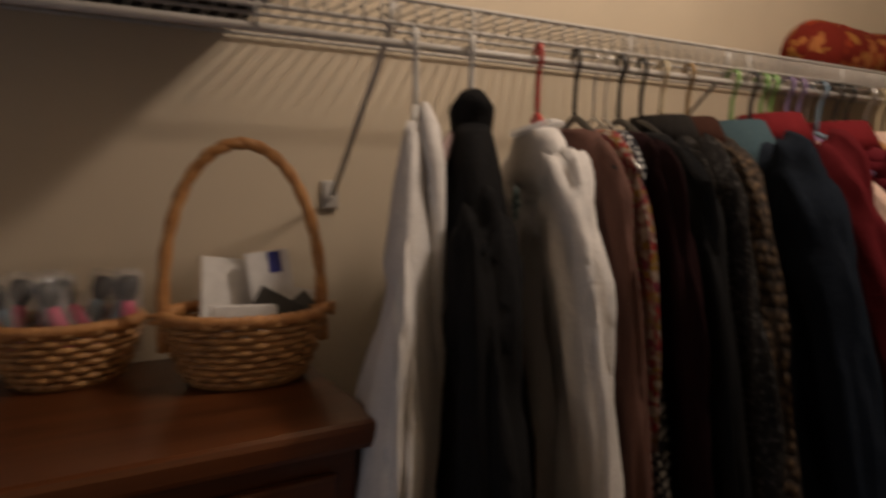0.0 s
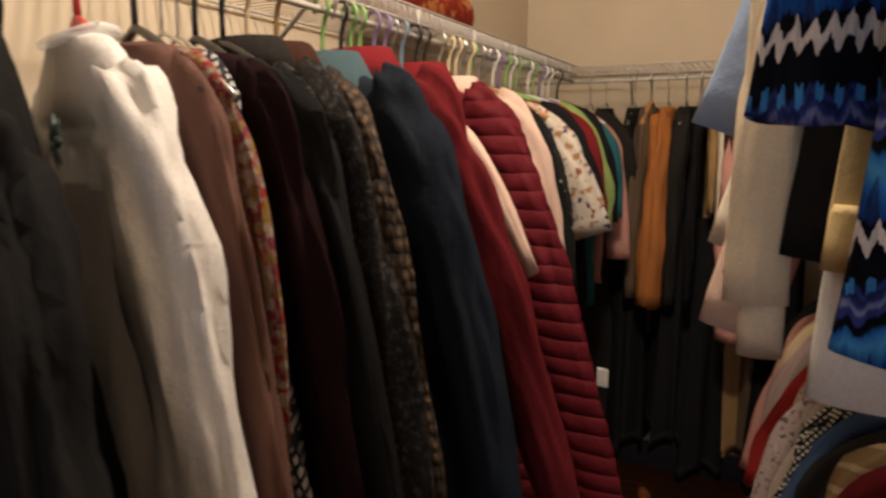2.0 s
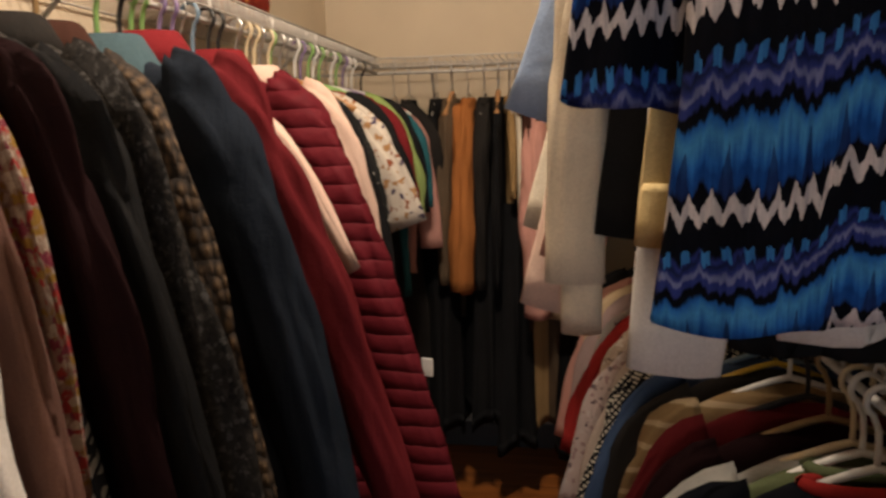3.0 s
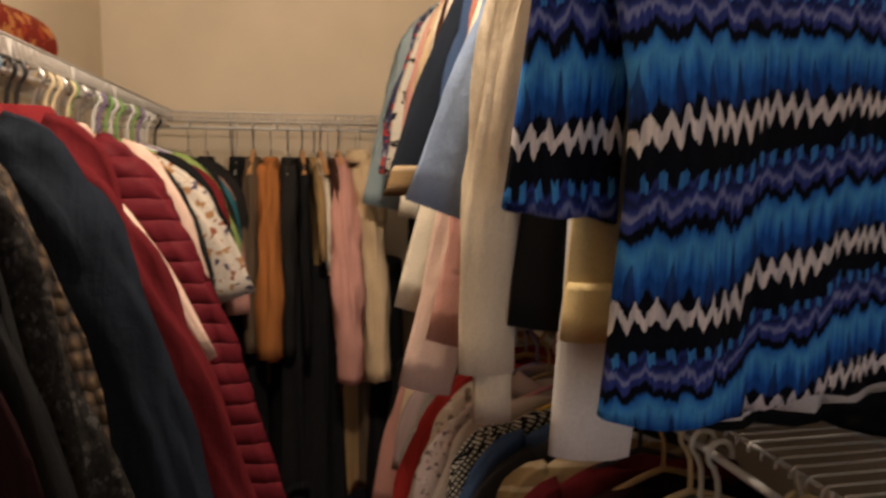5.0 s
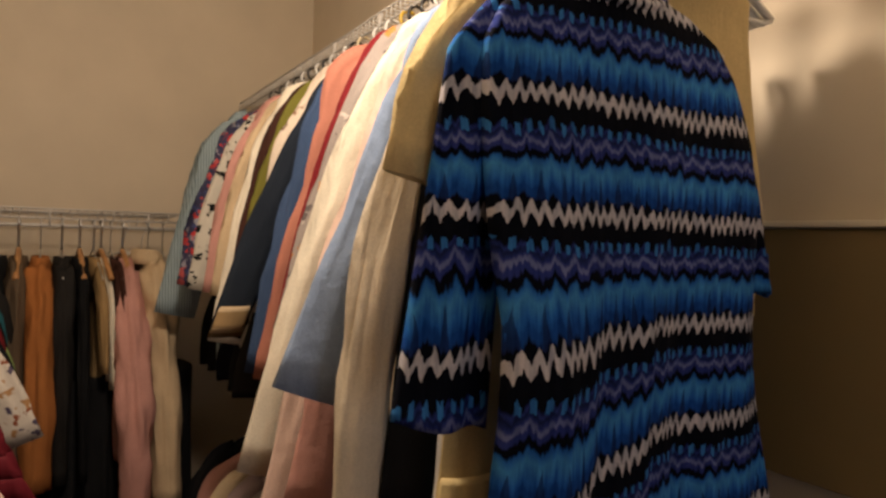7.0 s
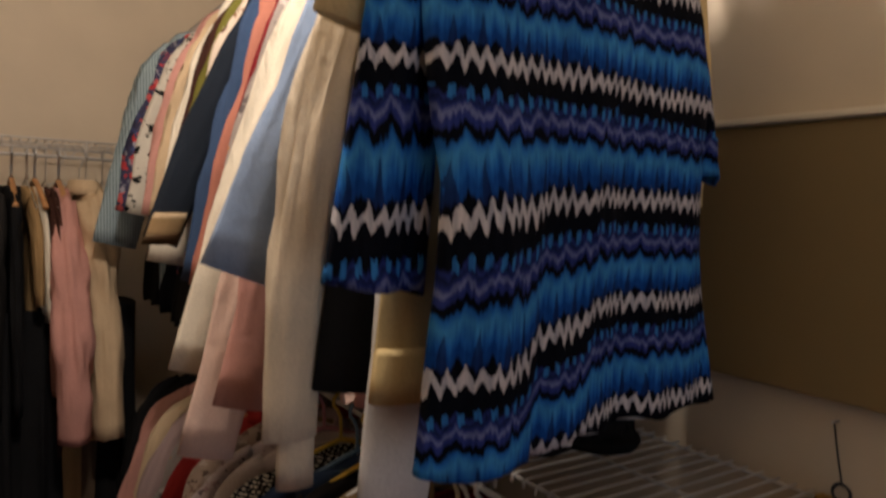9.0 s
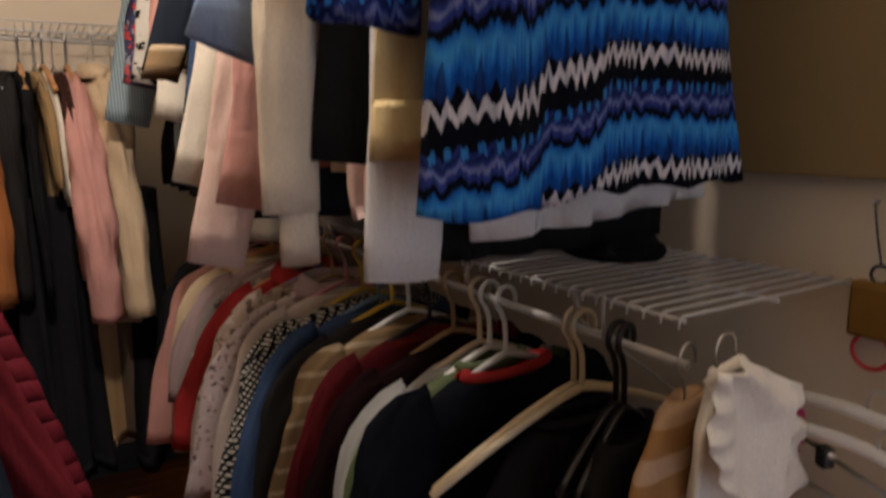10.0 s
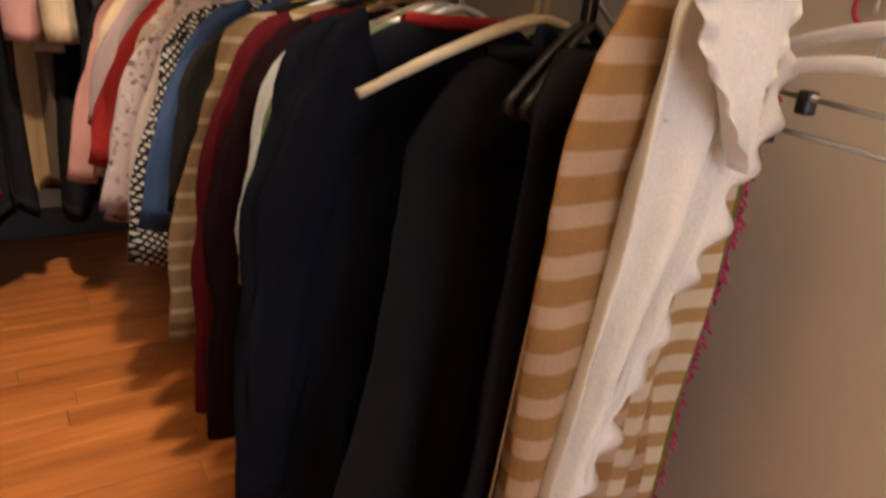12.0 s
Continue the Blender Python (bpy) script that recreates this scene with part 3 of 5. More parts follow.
# ---- cloth colours ----
BLACK, CHAR, NAVY = cloth("black_cloth", (0.013, 0.013, 0.014)), cloth("charcoal_wool", (0.022, 0.020, 0.019)), cloth("navy_cloth", (0.009, 0.010, 0.015))
WHITE, CREAM, IVORY = cloth("white_cotton", (0.74, 0.72, 0.71)), cloth("cream_knit", (0.76, 0.66, 0.51)), cloth("ivory_cloth", (0.74, 0.67, 0.54))
MAUVE, MAROON, BURG = cloth("mauve_brown_wool", (0.14, 0.075, 0.062)), cloth("dark_maroon_cloth", (0.014, 0.005, 0.006)), cloth("burgundy_cloth", (0.12, 0.013, 0.017))
TEAL, DKRED, RED = cloth("slate_teal_cloth", (0.06, 0.10, 0.12)), cloth("dark_red_cloth", (0.18, 0.018, 0.022)), cloth("red_cloth", (0.36, 0.03, 0.028))
PINK, PALEPINK, CORAL = cloth("pink_cloth", (0.56, 0.29, 0.245)), cloth("pale_pink_cloth", (0.72, 0.52, 0.43)), cloth("coral_cloth", (0.42, 0.17, 0.12))
ORANGE, TAN, BEIGE = cloth("rust_orange_cloth", (0.40, 0.15, 0.045)), cloth("tan_cloth", (0.34, 0.22, 0.10)), cloth("beige_cloth", (0.58, 0.44, 0.28))
YELLOW, OLIVE, BROWN = cloth("pale_yellow_cotton", (0.72, 0.56, 0.28)), cloth("olive_cloth", (0.15, 0.14, 0.03)), cloth("dark_brown_cloth", (0.05, 0.022, 0.016))
DENIM, BLUE, GREY = cloth("light_denim", (0.26, 0.34, 0.50)), cloth("blue_cotton", (0.045, 0.075, 0.15)), cloth("grey_cloth", (0.36, 0.35, 0.33))
LIME, TEALG, GREEN, LILAC = cloth("lime_green_cloth", (0.27, 0.36, 0.12)), cloth("teal_cloth", (0.03, 0.13, 0.16)), cloth("sage_green_cloth", (0.10, 0.12, 0.06)), cloth("dusty_mauve_cloth", (0.36, 0.26, 0.25))
BURGQ = quilted_cloth("burgundy_quilted_cloth", (0.125, 0.013, 0.02))
NAVYCOAT = cloth("navy_coat_cloth", (0.016, 0.021, 0.031))
FLEECE = print_cloth("charcoal_boucle", (0.020, 0.018, 0.017), [(0.055, 0.053, 0.052), (0.012, 0.011, 0.011), (0.035, 0.032, 0.03)], 120.0, 0.55)
TAUPE = cloth("taupe_cloth", (0.12, 0.085, 0.055))
FLORAL = print_cloth("orange_multicolour_print", (0.22, 0.15, 0.12), [(0.25, 0.03, 0.03), (0.22, 0.13, 0.03), (0.34, 0.28, 0.24), (0.16, 0.03, 0.05)], 110.0, 0.62)
PLAIDBW = check_cloth("black_white_weave", (0.02, 0.022, 0.03), (0.42, 0.42, 0.42), 0.018)
HOUND = check_cloth("houndstooth_cloth", (0.012, 0.012, 0.014), (0.58, 0.54, 0.46), 0.014)
PALEROSE = cloth("pale_rose_cotton", (0.5, 0.41, 0.36))
PAISLEY = print_cloth("grey_pink_paisley", (0.45, 0.36, 0.34), [(0.14, 0.1, 0.11), (0.3, 0.2, 0.2), (0.5, 0.42, 0.4)], 55.0, 0.5)
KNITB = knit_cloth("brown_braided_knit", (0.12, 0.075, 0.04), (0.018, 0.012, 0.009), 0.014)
LACE = print_cloth("black_white_lace", (0.02, 0.02, 0.02), [(0.4, 0.38, 0.34), (0.02, 0.02, 0.02)], 90.0, 0.5)
EMBRO = print_cloth("white_embroidered_cotton", (0.62, 0.55, 0.47), [(0.25, 0.08, 0.04), (0.1, 0.08, 0.12), (0.4, 0.22, 0.1)], 46.0, 0.50)
REDFLO = print_cloth("red_blue_floral", (0.05, 0.05, 0.1), [(0.5, 0.05, 0.05), (0.06, 0.08, 0.2), (0.5, 0.1, 0.1), (0.3, 0.3, 0.36)], 42.0, 0.55)
DOTS = print_cloth("black_white_blot_print", (0.6, 0.56, 0.48), [(0.015, 0.015, 0.015), (0.02, 0.02, 0.02)], 32.0, 0.48)
BLUESTR = stripe_cloth("pale_blue_pinstripe", (0.36, 0.44, 0.46), (0.16, 0.22, 0.26), 0.008, 0, 0.5, 0.0)
SNAKE = print_cloth("brown_leaf_print", (0.34, 0.25, 0.19), [(0.12, 0.08, 0.06), (0.2, 0.12, 0.09), (0.45, 0.36, 0.3)], 40.0, 0.55)
BEIGSTR = stripe_cloth("beige_ribbed_stripe", (0.24, 0.16, 0.08), (0.42, 0.32, 0.2), 0.04, 2, 0.72)
TANSTR = stripe_cloth("tan_cream_stripe", (0.34, 0.18, 0.065), (0.48, 0.32, 0.20), 0.05, 2, 0.5, 0.01)
GREYPR = print_cloth("grey_orange_print", (0.3, 0.26, 0.24), [(0.45, 0.2, 0.06), (0.12, 0.1, 0.1), (0.5, 0.44, 0.4)], 26.0, 0.45)
CAMO = print_cloth("white_brown_blot_print", (0.62, 0.52, 0.42), [(0.1, 0.05, 0.04), (0.25, 0.15, 0.1)], 18.0, 0.45)

G = garment
# ---- coats along the first wall ----
T = -24
white_jacket = G("A", 0.66, "jacket", "white cotton jacket hanging at the end of the coat rail", WHITE, 0.92, 0.66, 0.27, 0.165, 0.28, 0.085, -31, None, "jacket", r0=0.05, r1=0.09, fat=0.22, back=False, drop=0.19, neck=0.03, top_b=0.012)
hanger("white", place("A", 0.66, -31), 0.06)
inv = place("A", 0.66, -31).inverted()
part("front_edge", tubed([inv @ Vector(p) for p in ((0.672, 1.045, 1.605), (0.655, 1.0, 1.572), (0.640, 0.955, 1.522), (0.637, 0.945, 1.42), (0.628, 0.925, 1.2), (0.612, 0.90, 0.95), (0.60, 0.885, 0.72))], 0.012, 10, radii=[0.012, 0.02, 0.016, 0.013, 0.014, 0.015, 0.012], flat=0.7), WHITE, white_jacket, "turned white front edge")
black_jacket = G("A", 0.75, "jacket", "black wool jacket beside a white one", BLACK, 1.0, 0.74, 0.42, 0.2, 0.38, 0.09, -28, None, "jacket", r0=0.075, r1=0.08, fat=0.5, drop=0.15, neck=0.05)
hanger("white", place("A", 0.75, -28), 0.06)
rings = []
for i in range(13):
    t = i / 12
    rr = 0.8 + 0.4 * t if t < 0.8 else 1.12 - 2.2 * (t - 0.8)
    rings.append([Vector((0.012 + 0.036 * rr * math.cos(a) * (1 + 0.25 * noise.noise(Vector((math.cos(a), t * 3, 2)))), 0.03 * rr * math.sin(a), TOP - 0.05 + 0.088 * t + 0.01 * math.cos(a))) for a in [2 * math.pi * k / 20 for k in range(20)]])
part("rolled_hood", loft(bmesh.new(), rings), BLACK, black_jacket, "black rolled hood")
part("lining", tubed([(0.03, -0.03, TOP - 0.02), (0.075, -0.05, TOP - 0.06), (0.115, -0.06, TOP - 0.11)], 0.02, 10, radii=[0.012, 0.022, 0.01], flat=0.5), LILAC, black_jacket, "pale lining turned out at the neck")
G("A", 0.87, "jacket", "white knitted jacket under a clear plastic cover", WHITE, 0.98, 0.70, 0.35, 0.19, 0.25, 0.05, T, None, "jacket", rib=WHITE, r0=0.07, r1=0.068, fat=0.45, drop=0.085, neck=0.065)
hanger("red", place("A", 0.87, T), 0.11)
G("A", 0.945, "cardigan", "mauve-brown wool cardigan", MAUVE, 0.95, 0.75, 0.34, 0.18, 0.25, 0.03, T, "black", "cardigan", r0=0.06)
G("A", 0.985, "blouse", "orange and gold multicolour print blouse", FLORAL, 0.5, 0.36, 0.265, 0.19, 0.2, 0.014, T, "steel", "blouse", r0=0.03, r1=0.02)
G("A", 1.01, "dress", "black and white woven check dress", PLAIDBW, 1.05, 0.0, 0.26, 0.17, 0.52, 0.03, T, None, "dress")
hanger("steel", place("A", 1.01, T), 0.15)
G("A", 1.04, "cardigan", "dark maroon thin cardigan", MAROON, 0.8, 0.62, 0.35, 0.19, 0.23, 0.025, T, "black", "cardigan", r0=0.06)
G("A", 1.09, "cardigan", "black wool cardigan", BLACK, 0.9, 0.6, 0.38, 0.19, 0.3, 0.035, T, "black", "cardigan")
G("A", 1.14, "fleece_jacket", "dark charcoal fleece jacket with a small pale emblem", FLEECE, 0.95, 0.66, 0.4, 0.2, 0.33, 0.045, T, "cream", "jacket", collar=CHAR, r0=0.07, r1=0.05)
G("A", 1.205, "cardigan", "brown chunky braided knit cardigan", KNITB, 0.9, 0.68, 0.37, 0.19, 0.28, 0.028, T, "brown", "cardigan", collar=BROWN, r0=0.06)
G("A", 1.325, "jacket", "navy jacket with slate teal collar", NAVYCOAT, 1.0, 0.66, 0.40, 0.2, 0.36, 0.05, -20, "green", "jacket", collar=TEAL, collar_size=(0.068, 0.03, 0.1, 0.055), r0=0.075, r1=0.055)
G("A", 1.44, "coat", "burgundy coat with a raised collar", BURG, 1.0, 0.70, 0.50, 0.2, 0.36, 0.045, -20, "green", "coat", collar=DKRED, collar_size=(0.06, 0.05, 0.06, 0.03), r0=0.07)
G("A", 1.53, "blouse", "plain ivory blouse with narrow sleeves", PALEPINK, 0.7, 0.27, 0.37, 0.18, 0.2, 0.018, -20, "purple", "blouse", r0=0.034, r1=0.014)
quilted = G("A", 1.66, "quilted_coat", "long burgundy quilted coat", BURGQ, 1.22, 0.8, 0.47, 0.2, 0.38, 0.045, -16, "black", "coat", collar=DKRED, collar_size=(0.06, 0.045, 0.06, 0.03), quilt=0.003, r0=0.075, r1=0.06)
tag_at = place("A", 1.66, -16).inverted() @ Vector((1.846, 0.672, 0.935))
part("paper_tag", boxed(tag_at - Vector((0.014, 0.003, 0.022)), tag_at + Vector((0.014, 0.003, 0.022)), 0.002), M_PAPER, quilted, "small white paper tag", False)
G("A", 1.83, "blouse", "pale pink blouse", PALEPINK, 0.62, 0.4, 0.3, 0.19, 0.22, 0.025, -16, "cream", "blouse", collar=PALEPINK, r0=0.07)
G("A", 1.90, "blouse", "black blouse on a wooden hanger", BLACK, 0.7, 0.4, 0.3, 0.19, 0.2, 0.025, -16, "wood", "blouse")
G("A", 1.95, "dress", "black and white lace dress", LACE, 0.9, 0.3, 0.27, 0.18, 0.22, 0.03, -14, "cream", "dress")
G("A", 2.02, "blouse", "white cotton blouse with floral embroidery", EMBRO, 0.6, 0.28, 0.325, 0.18, 0.22, 0.03, -10, "wood", "blouse", r0=0.05, r1=0.052, fat=0.2)
G("A", 2.12, "dress", "black sleeveless dress", BLACK, 1.3, 0.25, 0.3, 0.19, 0.24, 0.04, -10, "white", "dress")
G("A", 2.22, "blouse", "dark red blouse", DKRED, 0.7, 0.3, 0.28, 0.19, 0.2, 0.03, -8, "green", "blouse")
G("A", 2.31, "blouse", "lime green blouse", LIME, 0.7, 0.3, 0.27, 0.18, 0.2, 0.025, -6, "green", "blouse")
G("A", 2.42, "dress", "black dress", BLACK, 1.3, 0.3, 0.26, 0.19, 0.22, 0.04, -4, "white", "dress")
G("A", 2.54, "blouse", "teal blouse", TEALG, 0.65, 0.3, 0.25, 0.18, 0.2, 0.03, -3, "purple", "blouse")
G("A", 2.64, "shirt", "pink and white shirt", PINK, 0.6, 0.45, 0.26, 0.18, 0.2, 0.03, -2, "white", "shirt")
G("A", 2.76, "dress", "charcoal dress", CHAR, 1.3, 0.3, 0.25, 0.18, 0.22, 0.04, 0, "black", "dress")

# hangers crowded on the rail between the coats
for i, (x, c) in enumerate(((1.38, "black"), (1.41, "green"), (1.49, "purple"), (1.56, "steel"), (1.60, "blue"), (1.70, "black"), (1.78, "wood"), (1.87, "cream"), (1.96, "green"), (2.06, "steel"), (2.16, "purple"), (2.26, "white"), (2.36, "steel"), (2.47, "green"), (2.58, "white"), (2.7, "steel"))):
    hanger(c, place("A", x, -18 + i), 0.12, False)

# ---- end wall ----
G("B", 0.93, "blouse", "black blouse on a steel hanger", BLACK, 0.8, 0.4, 0.25, 0.17, 0.2, 0.03, 0, "steel", "blouse")
G("B", 0.82, "blouse", "black ruffled blouse", BLACK, 0.75, 0.3, 0.26, 0.17, 0.2, 0.045, 3, "steel", "blouse")
G("B", 0.762, "cardigan", "taupe cardigan", TAUPE, 0.82, 0.6, 0.30, 0.17, 0.24, 0.045, 0, "wood", "cardigan", fat=0.6)
G("B", 0.70, "jacket", "rust-orange suede jacket", ORANGE, 0.70, 0.62, 0.31, 0.17, 0.28, 0.048, 0, "steel", "jacket", r0=0.06, r1=0.065, fat=0.65)
G("B", 0.636, "jacket", "black jacket", CHAR, 0.74, 0.62, 0.28, 0.18, 0.25, 0.04, 0, "steel", "jacket", fat=0.6)
G("B", 0.585, "jacket", "black wool jacket", BLACK, 0.75, 0.62, 0.3, 0.18, 0.25, 0.03, 2, "wood", "jacket")
G("B", 0.545, "blouse", "tan blouse", TAN, 0.74, 0.3, 0.26, 0.16, 0.18, 0.018, 6, "steel", "blouse", r0=0.05)
G("B", 0.52, "shirt", "cream striped shirt", IVORY, 0.4, 0.35, 0.26, 0.16, 0.18, 0.014, 6, "wood", "shirt", r0=0.04, r1=0.03)
G("B", 0.49, "dress", "dark brown dress", BROWN, 1.0, 0.4, 0.27, 0.17, 0.2, 0.022, 6, "steel", "dress")
G("B", 0.452, "jacket", "pink suede jacket", PINK, 0.66, 0.69, 0.37, 0.17, 0.29, 0.05, 3, "wood", "jacket", r0=0.06, r1=0.052, fat=0.85, elbow=(0.40, 0.3), cuff=PINK)
G("B", 0.37, "jacket", "beige jacket with a gathered collar", BEIGE, 0.8, 0.70, 0.36, 0.17, 0.29, 0.055, 5, "steel", "jacket", collar=BEIGE, r0=0.07, r1=0.06, fat=0.75, buttons=M_BLACKP)


def low_dress(x, y, label, mat, z_top, z_low, wide, turn, deep=0.05):
    """A long skirt whose lower half shows under the jackets."""
    COUNT[0] += 1
    m = pose(x, y, 0, 0, 0, turn)
    ob = thing("long_skirt", m, label, "skirt", "clothes on the rails")
    rings = []
    for i in range(24):
        t = i / 23
        z = z_top + (z_low - z_top) * t
        a = wide * (0.7 + 0.5 * t)
        rings.append([Vector((a * math.cos(k * math.pi / 24) * (1 + 0.12 * t * math.sin(k * 1.3)), deep * math.sin(k * math.pi / 24) + 0.02 * t * math.sin(k * 0.9 + COUNT[0]), z + 0.03 * t * t * math.sin(k * 0.55))) for k in range(48)])
    rings.append([p * 1.0 + Vector((0, 0, 0.05)) for p in rings[-1]])
    part("skirt_body", loft(bmesh.new(), rings), mat, ob)
    part("waistband", tubed([(-wide * 0.6, 0, z_top), (0, 0, z_top + 0.004), (wide * 0.6, 0, z_top)], 0.016, 8), mat, ob)
    return hanger("steel", pose(RB[0], y + 0.02, RB[1], 0, 0, 180 + turn), 0.14) and ob


low_dress(2.88, 0.43, "dark brown long skirt", TAUPE, 1.2, 0.34, 0.16, 72)
low_dress(2.86, 0.37, "tan long pleated skirt", TAN, 1.2, 0.38, 0.13, 80)
low_dress(2.95, 0.62, "long black wool skirt on a hanger", BLACK, 1.2, 0.40, 0.22, 0, 0.085)
# four dark skirts added to stand in for the darkness under the jackets
low_dress(3.0, 0.52, "long black jersey skirt on a hanger, added to darken the gap", BLACK, 1.2, 0.3, 0.24, 0, 0.085)
low_dress(3.0, 0.30, "long charcoal skirt on a hanger, added to darken the gap", BLACK, 1.2, 0.3, 0.24, 0, 0.085)
low_dress(2.95, 0.80, "long black pleated skirt on a hanger, added to darken the gap", BLACK, 1.25, 0.36, 0.22, 8, 0.085)
low_dress(2.96, 0.97, "long dark grey skirt on a hanger, added to darken the gap", CHAR, 1.25, 0.3, 0.2, -5, 0.085)

# ---- upper rail, shirts ----
# outline of the tunic: depth below the neck, then the side edges as it hangs
TUNIC_L = [(0.0, 0.10), (0.02, 0.155), (0.05, 0.205), (0.09, 0.225), (0.16, 0.224), (0.28, 0.212), (0.36, 0.200), (0.46, 0.203), (0.56, 0.212), (0.64, 0.222)]
TUNIC_R = [(0.0, 0.02), (0.02, -0.06), (0.045, -0.115), (0.08, -0.145), (0.16, -0.178), (0.26, -0.202), (0.36, -0.216), (0.50, -0.236), (0.64, -0.262)]


def tunic_body():
    rings = []
    steps, n = 66, 96
    for i in range(steps + 1):
        d = 0.638 * (i / steps) ** 1.12
        xl, xr = along(TUNIC_L, d), along(TUNIC_R, d)
        f = smooth01((d - 0.12) / 0.35)
        ring = []
        for k in range(n):
            th = 2 * math.pi * k / n
            u = 0.5 - 0.5 * math.cos(th)
            x = xr + (xl - xr) * u
            front = math.sin(th)
            y = (0.018 + 0.014 * smooth01(d * 4)) * math.copysign(abs(front) ** 0.6, front)
            # two pleats: the aisle side lies nearer
            y += f * (0.018 * smooth01((x - 0.085) / 0.02) + 0.014 * smooth01((x - 0.0) / 0.02) - 0.012)
            y += f * (0.006 * math.sin(x * 42 + 1.0) + 0.004 * math.sin(x * 75 + d * 5)) + 0.004 * noise.noise(Vector((x * 9, d * 7, 3)))
            y += 0.006 * smooth01((d - 0.05) * 8) * noise.noise(Vector((x * 14, d * 3, front)))
            sag = f * 0.012 * smooth01((x - 0.02) / 0.12)
            ring.append(Vector((x, y, -d - sag + (0.004 * math.sin(x * 60) if i == steps else 0.0))))
        rings.append(ring)
    rings.append([Vector((p.x * 0.97, p.y * 0.75, p.z + 0.004)) for p in rings[-1]])
    rings.append([Vector((p.x * 0.95, p.y * 0.6, p.z + 0.05)) for p in rings[-1]])
    return loft(bmesh.new(), rings)


def tunic_sleeve(line, wide, deep, seed):
    """A limp three-quarter sleeve: points down its middle, half widths there."""
    rings = []
    n = 36
    steps = 40
    for i in range(steps + 1):
        t = i / steps
        c = Vector((along([(a, p[0]) for a, p in line], t), along([(a, p[1]) for a, p in line], t), along([(a, p[2]) for a, p in line], t)))
        w = along(wide, t)
        ring = []
        for k in range(n):
            th = 2 * math.pi * k / n
            cc, ss = math.cos(th), math.sin(th)
            crease = 0.006 * math.sin(cc * 5 + seed) * smooth01(t * 3)
            ring.append(c + Vector((w * cc, deep * math.copysign(abs(ss) ** 0.8, ss) * (0.6 + 0.4 * t) + crease, 0.006 * cc * t + 0.003 * math.sin(th * 3 + seed) * (t > 0.97))))
        rings.append(ring)
    mid = sum(rings[-1], Vector()) / n
    rings.append([mid + (p - mid) * 0.9 + Vector((0, 0, 0.002)) for p in rings[-1]])
    rings.append([mid + (p - mid) * 0.8 + Vector((0, 0, 0.05)) for p in rings[-2]])
    return loft(bmesh.new(), rings)


tunic = thing("tunic_sweater", pose(0.945, 0.095, 1.966, 0, 0, 90), "blue, black and white zigzag knit tunic facing the aisle", "sweater", "clothes on the rails")
part("body", tunic_body(), M_ZIG, tunic)
part("sleeve", tunic_sleeve([(0.0, (0.185, -0.012, -0.035)), (0.15, (0.216, -0.02, -0.10)), (0.5, (0.224, -0.032, -0.27)), (1.0, (0.240, -0.040, -0.478))], [(0.0, 0.02), (0.12, 0.036), (0.5, 0.044), (1.0, 0.053)], 0.022, 1.0), M_ZIG, tunic)
part("sleeve", tunic_sleeve([(0.0, (-0.10, -0.008, -0.04)), (0.2, (-0.15, -0.012, -0.11)), (0.6, (-0.188, -0.014, -0.22)), (1.0, (-0.218, -0.014, -0.345))], [(0.0, 0.02), (0.2, 0.036), (0.6, 0.040), (1.0, 0.036)], 0.02, 2.6), M_ZIG, tunic)
part("neckband", tubed([(0.06 + 0.078 * math.cos(a), 0.022 * math.sin(a), -0.004 - 0.022 * max(0.0, math.sin(a))) for a in [2 * math.pi * k / 30 for k in range(31)]], 0.006, 8, caps=False), M_ZIG, tunic)
# its hanger, let down from the front of the shelf
th_ob = thing("clothes_hanger", pose(0.945, 0.095, 1.966, 0, 0, 90), "cream plastic hanger let down from the shelf by a long hook", "hanger", "clothes hangers")
part("hook", tubed([(-0.10, 0, 0.262), (-0.115, 0, 0.276), (-0.103, 0, 0.288), (-0.088, 0, 0.28), (-0.082, 0, 0.255), (0.0, 0, 0.11), (0.05, 0, 0.05), (0.056, 0, 0.02)], 0.0028, 8), HANG["white"], th_ob)
part("shoulder_bar", tubed([(-0.125, 0, -0.055), (-0.07, 0, -0.03), (0.0, 0, 0.0), (0.056, 0, 0.022), (0.11, 0, 0.0), (0.165, 0, -0.022), (0.2, 0, -0.045)], 0.006, 8), HANG["cream"], th_ob)
G("U", 1.015, "blouse", "pale yellow cotton blouse", YELLOW, 0.66, 0.65, 0.265, 0.16, 0.18, 0.02, 0, "white", "blouse", collar=YELLOW, cuff=YELLOW, r0=0.055, shift=0.045, back=False)
G("U", 1.0, "blouse", "pale yellow short-sleeved cotton blouse", YELLOW, 0.5, 0.28, 0.35, 0.17, 0.18, 0.016, 0, None, "blouse", r0=0.05, r1=0.036, shift=0.045, back=False, fat=0.3, elbow=(0.3, 0.06))
G("U", 1.03, "shirt", "white cotton shirt with pale stripes", WHITE, 0.7, 0.78, 0.262, 0.16, 0.18, 0.02, 0, "white", "shirt", r0=0.06, r1=0.045, shift=0.045, back=False)
G("U", 1.035, "slip_top", "thin white cotton slip top with a frilled hem", WHITE, 0.795, 0.0, 0.3, 0.16, 0.18, 0.025, 0, "white", "top", amp=0.014, folds=5, shift=0.02, band=WHITE, slant=0.10)
G("U", 1.09, "dress", "black dress", BLACK, 0.84, 0.66, 0.29, 0.17, 0.2, 0.02, 0, "white", "dress", r0=0.06, r1=0.05, shift=0.04, back=False)
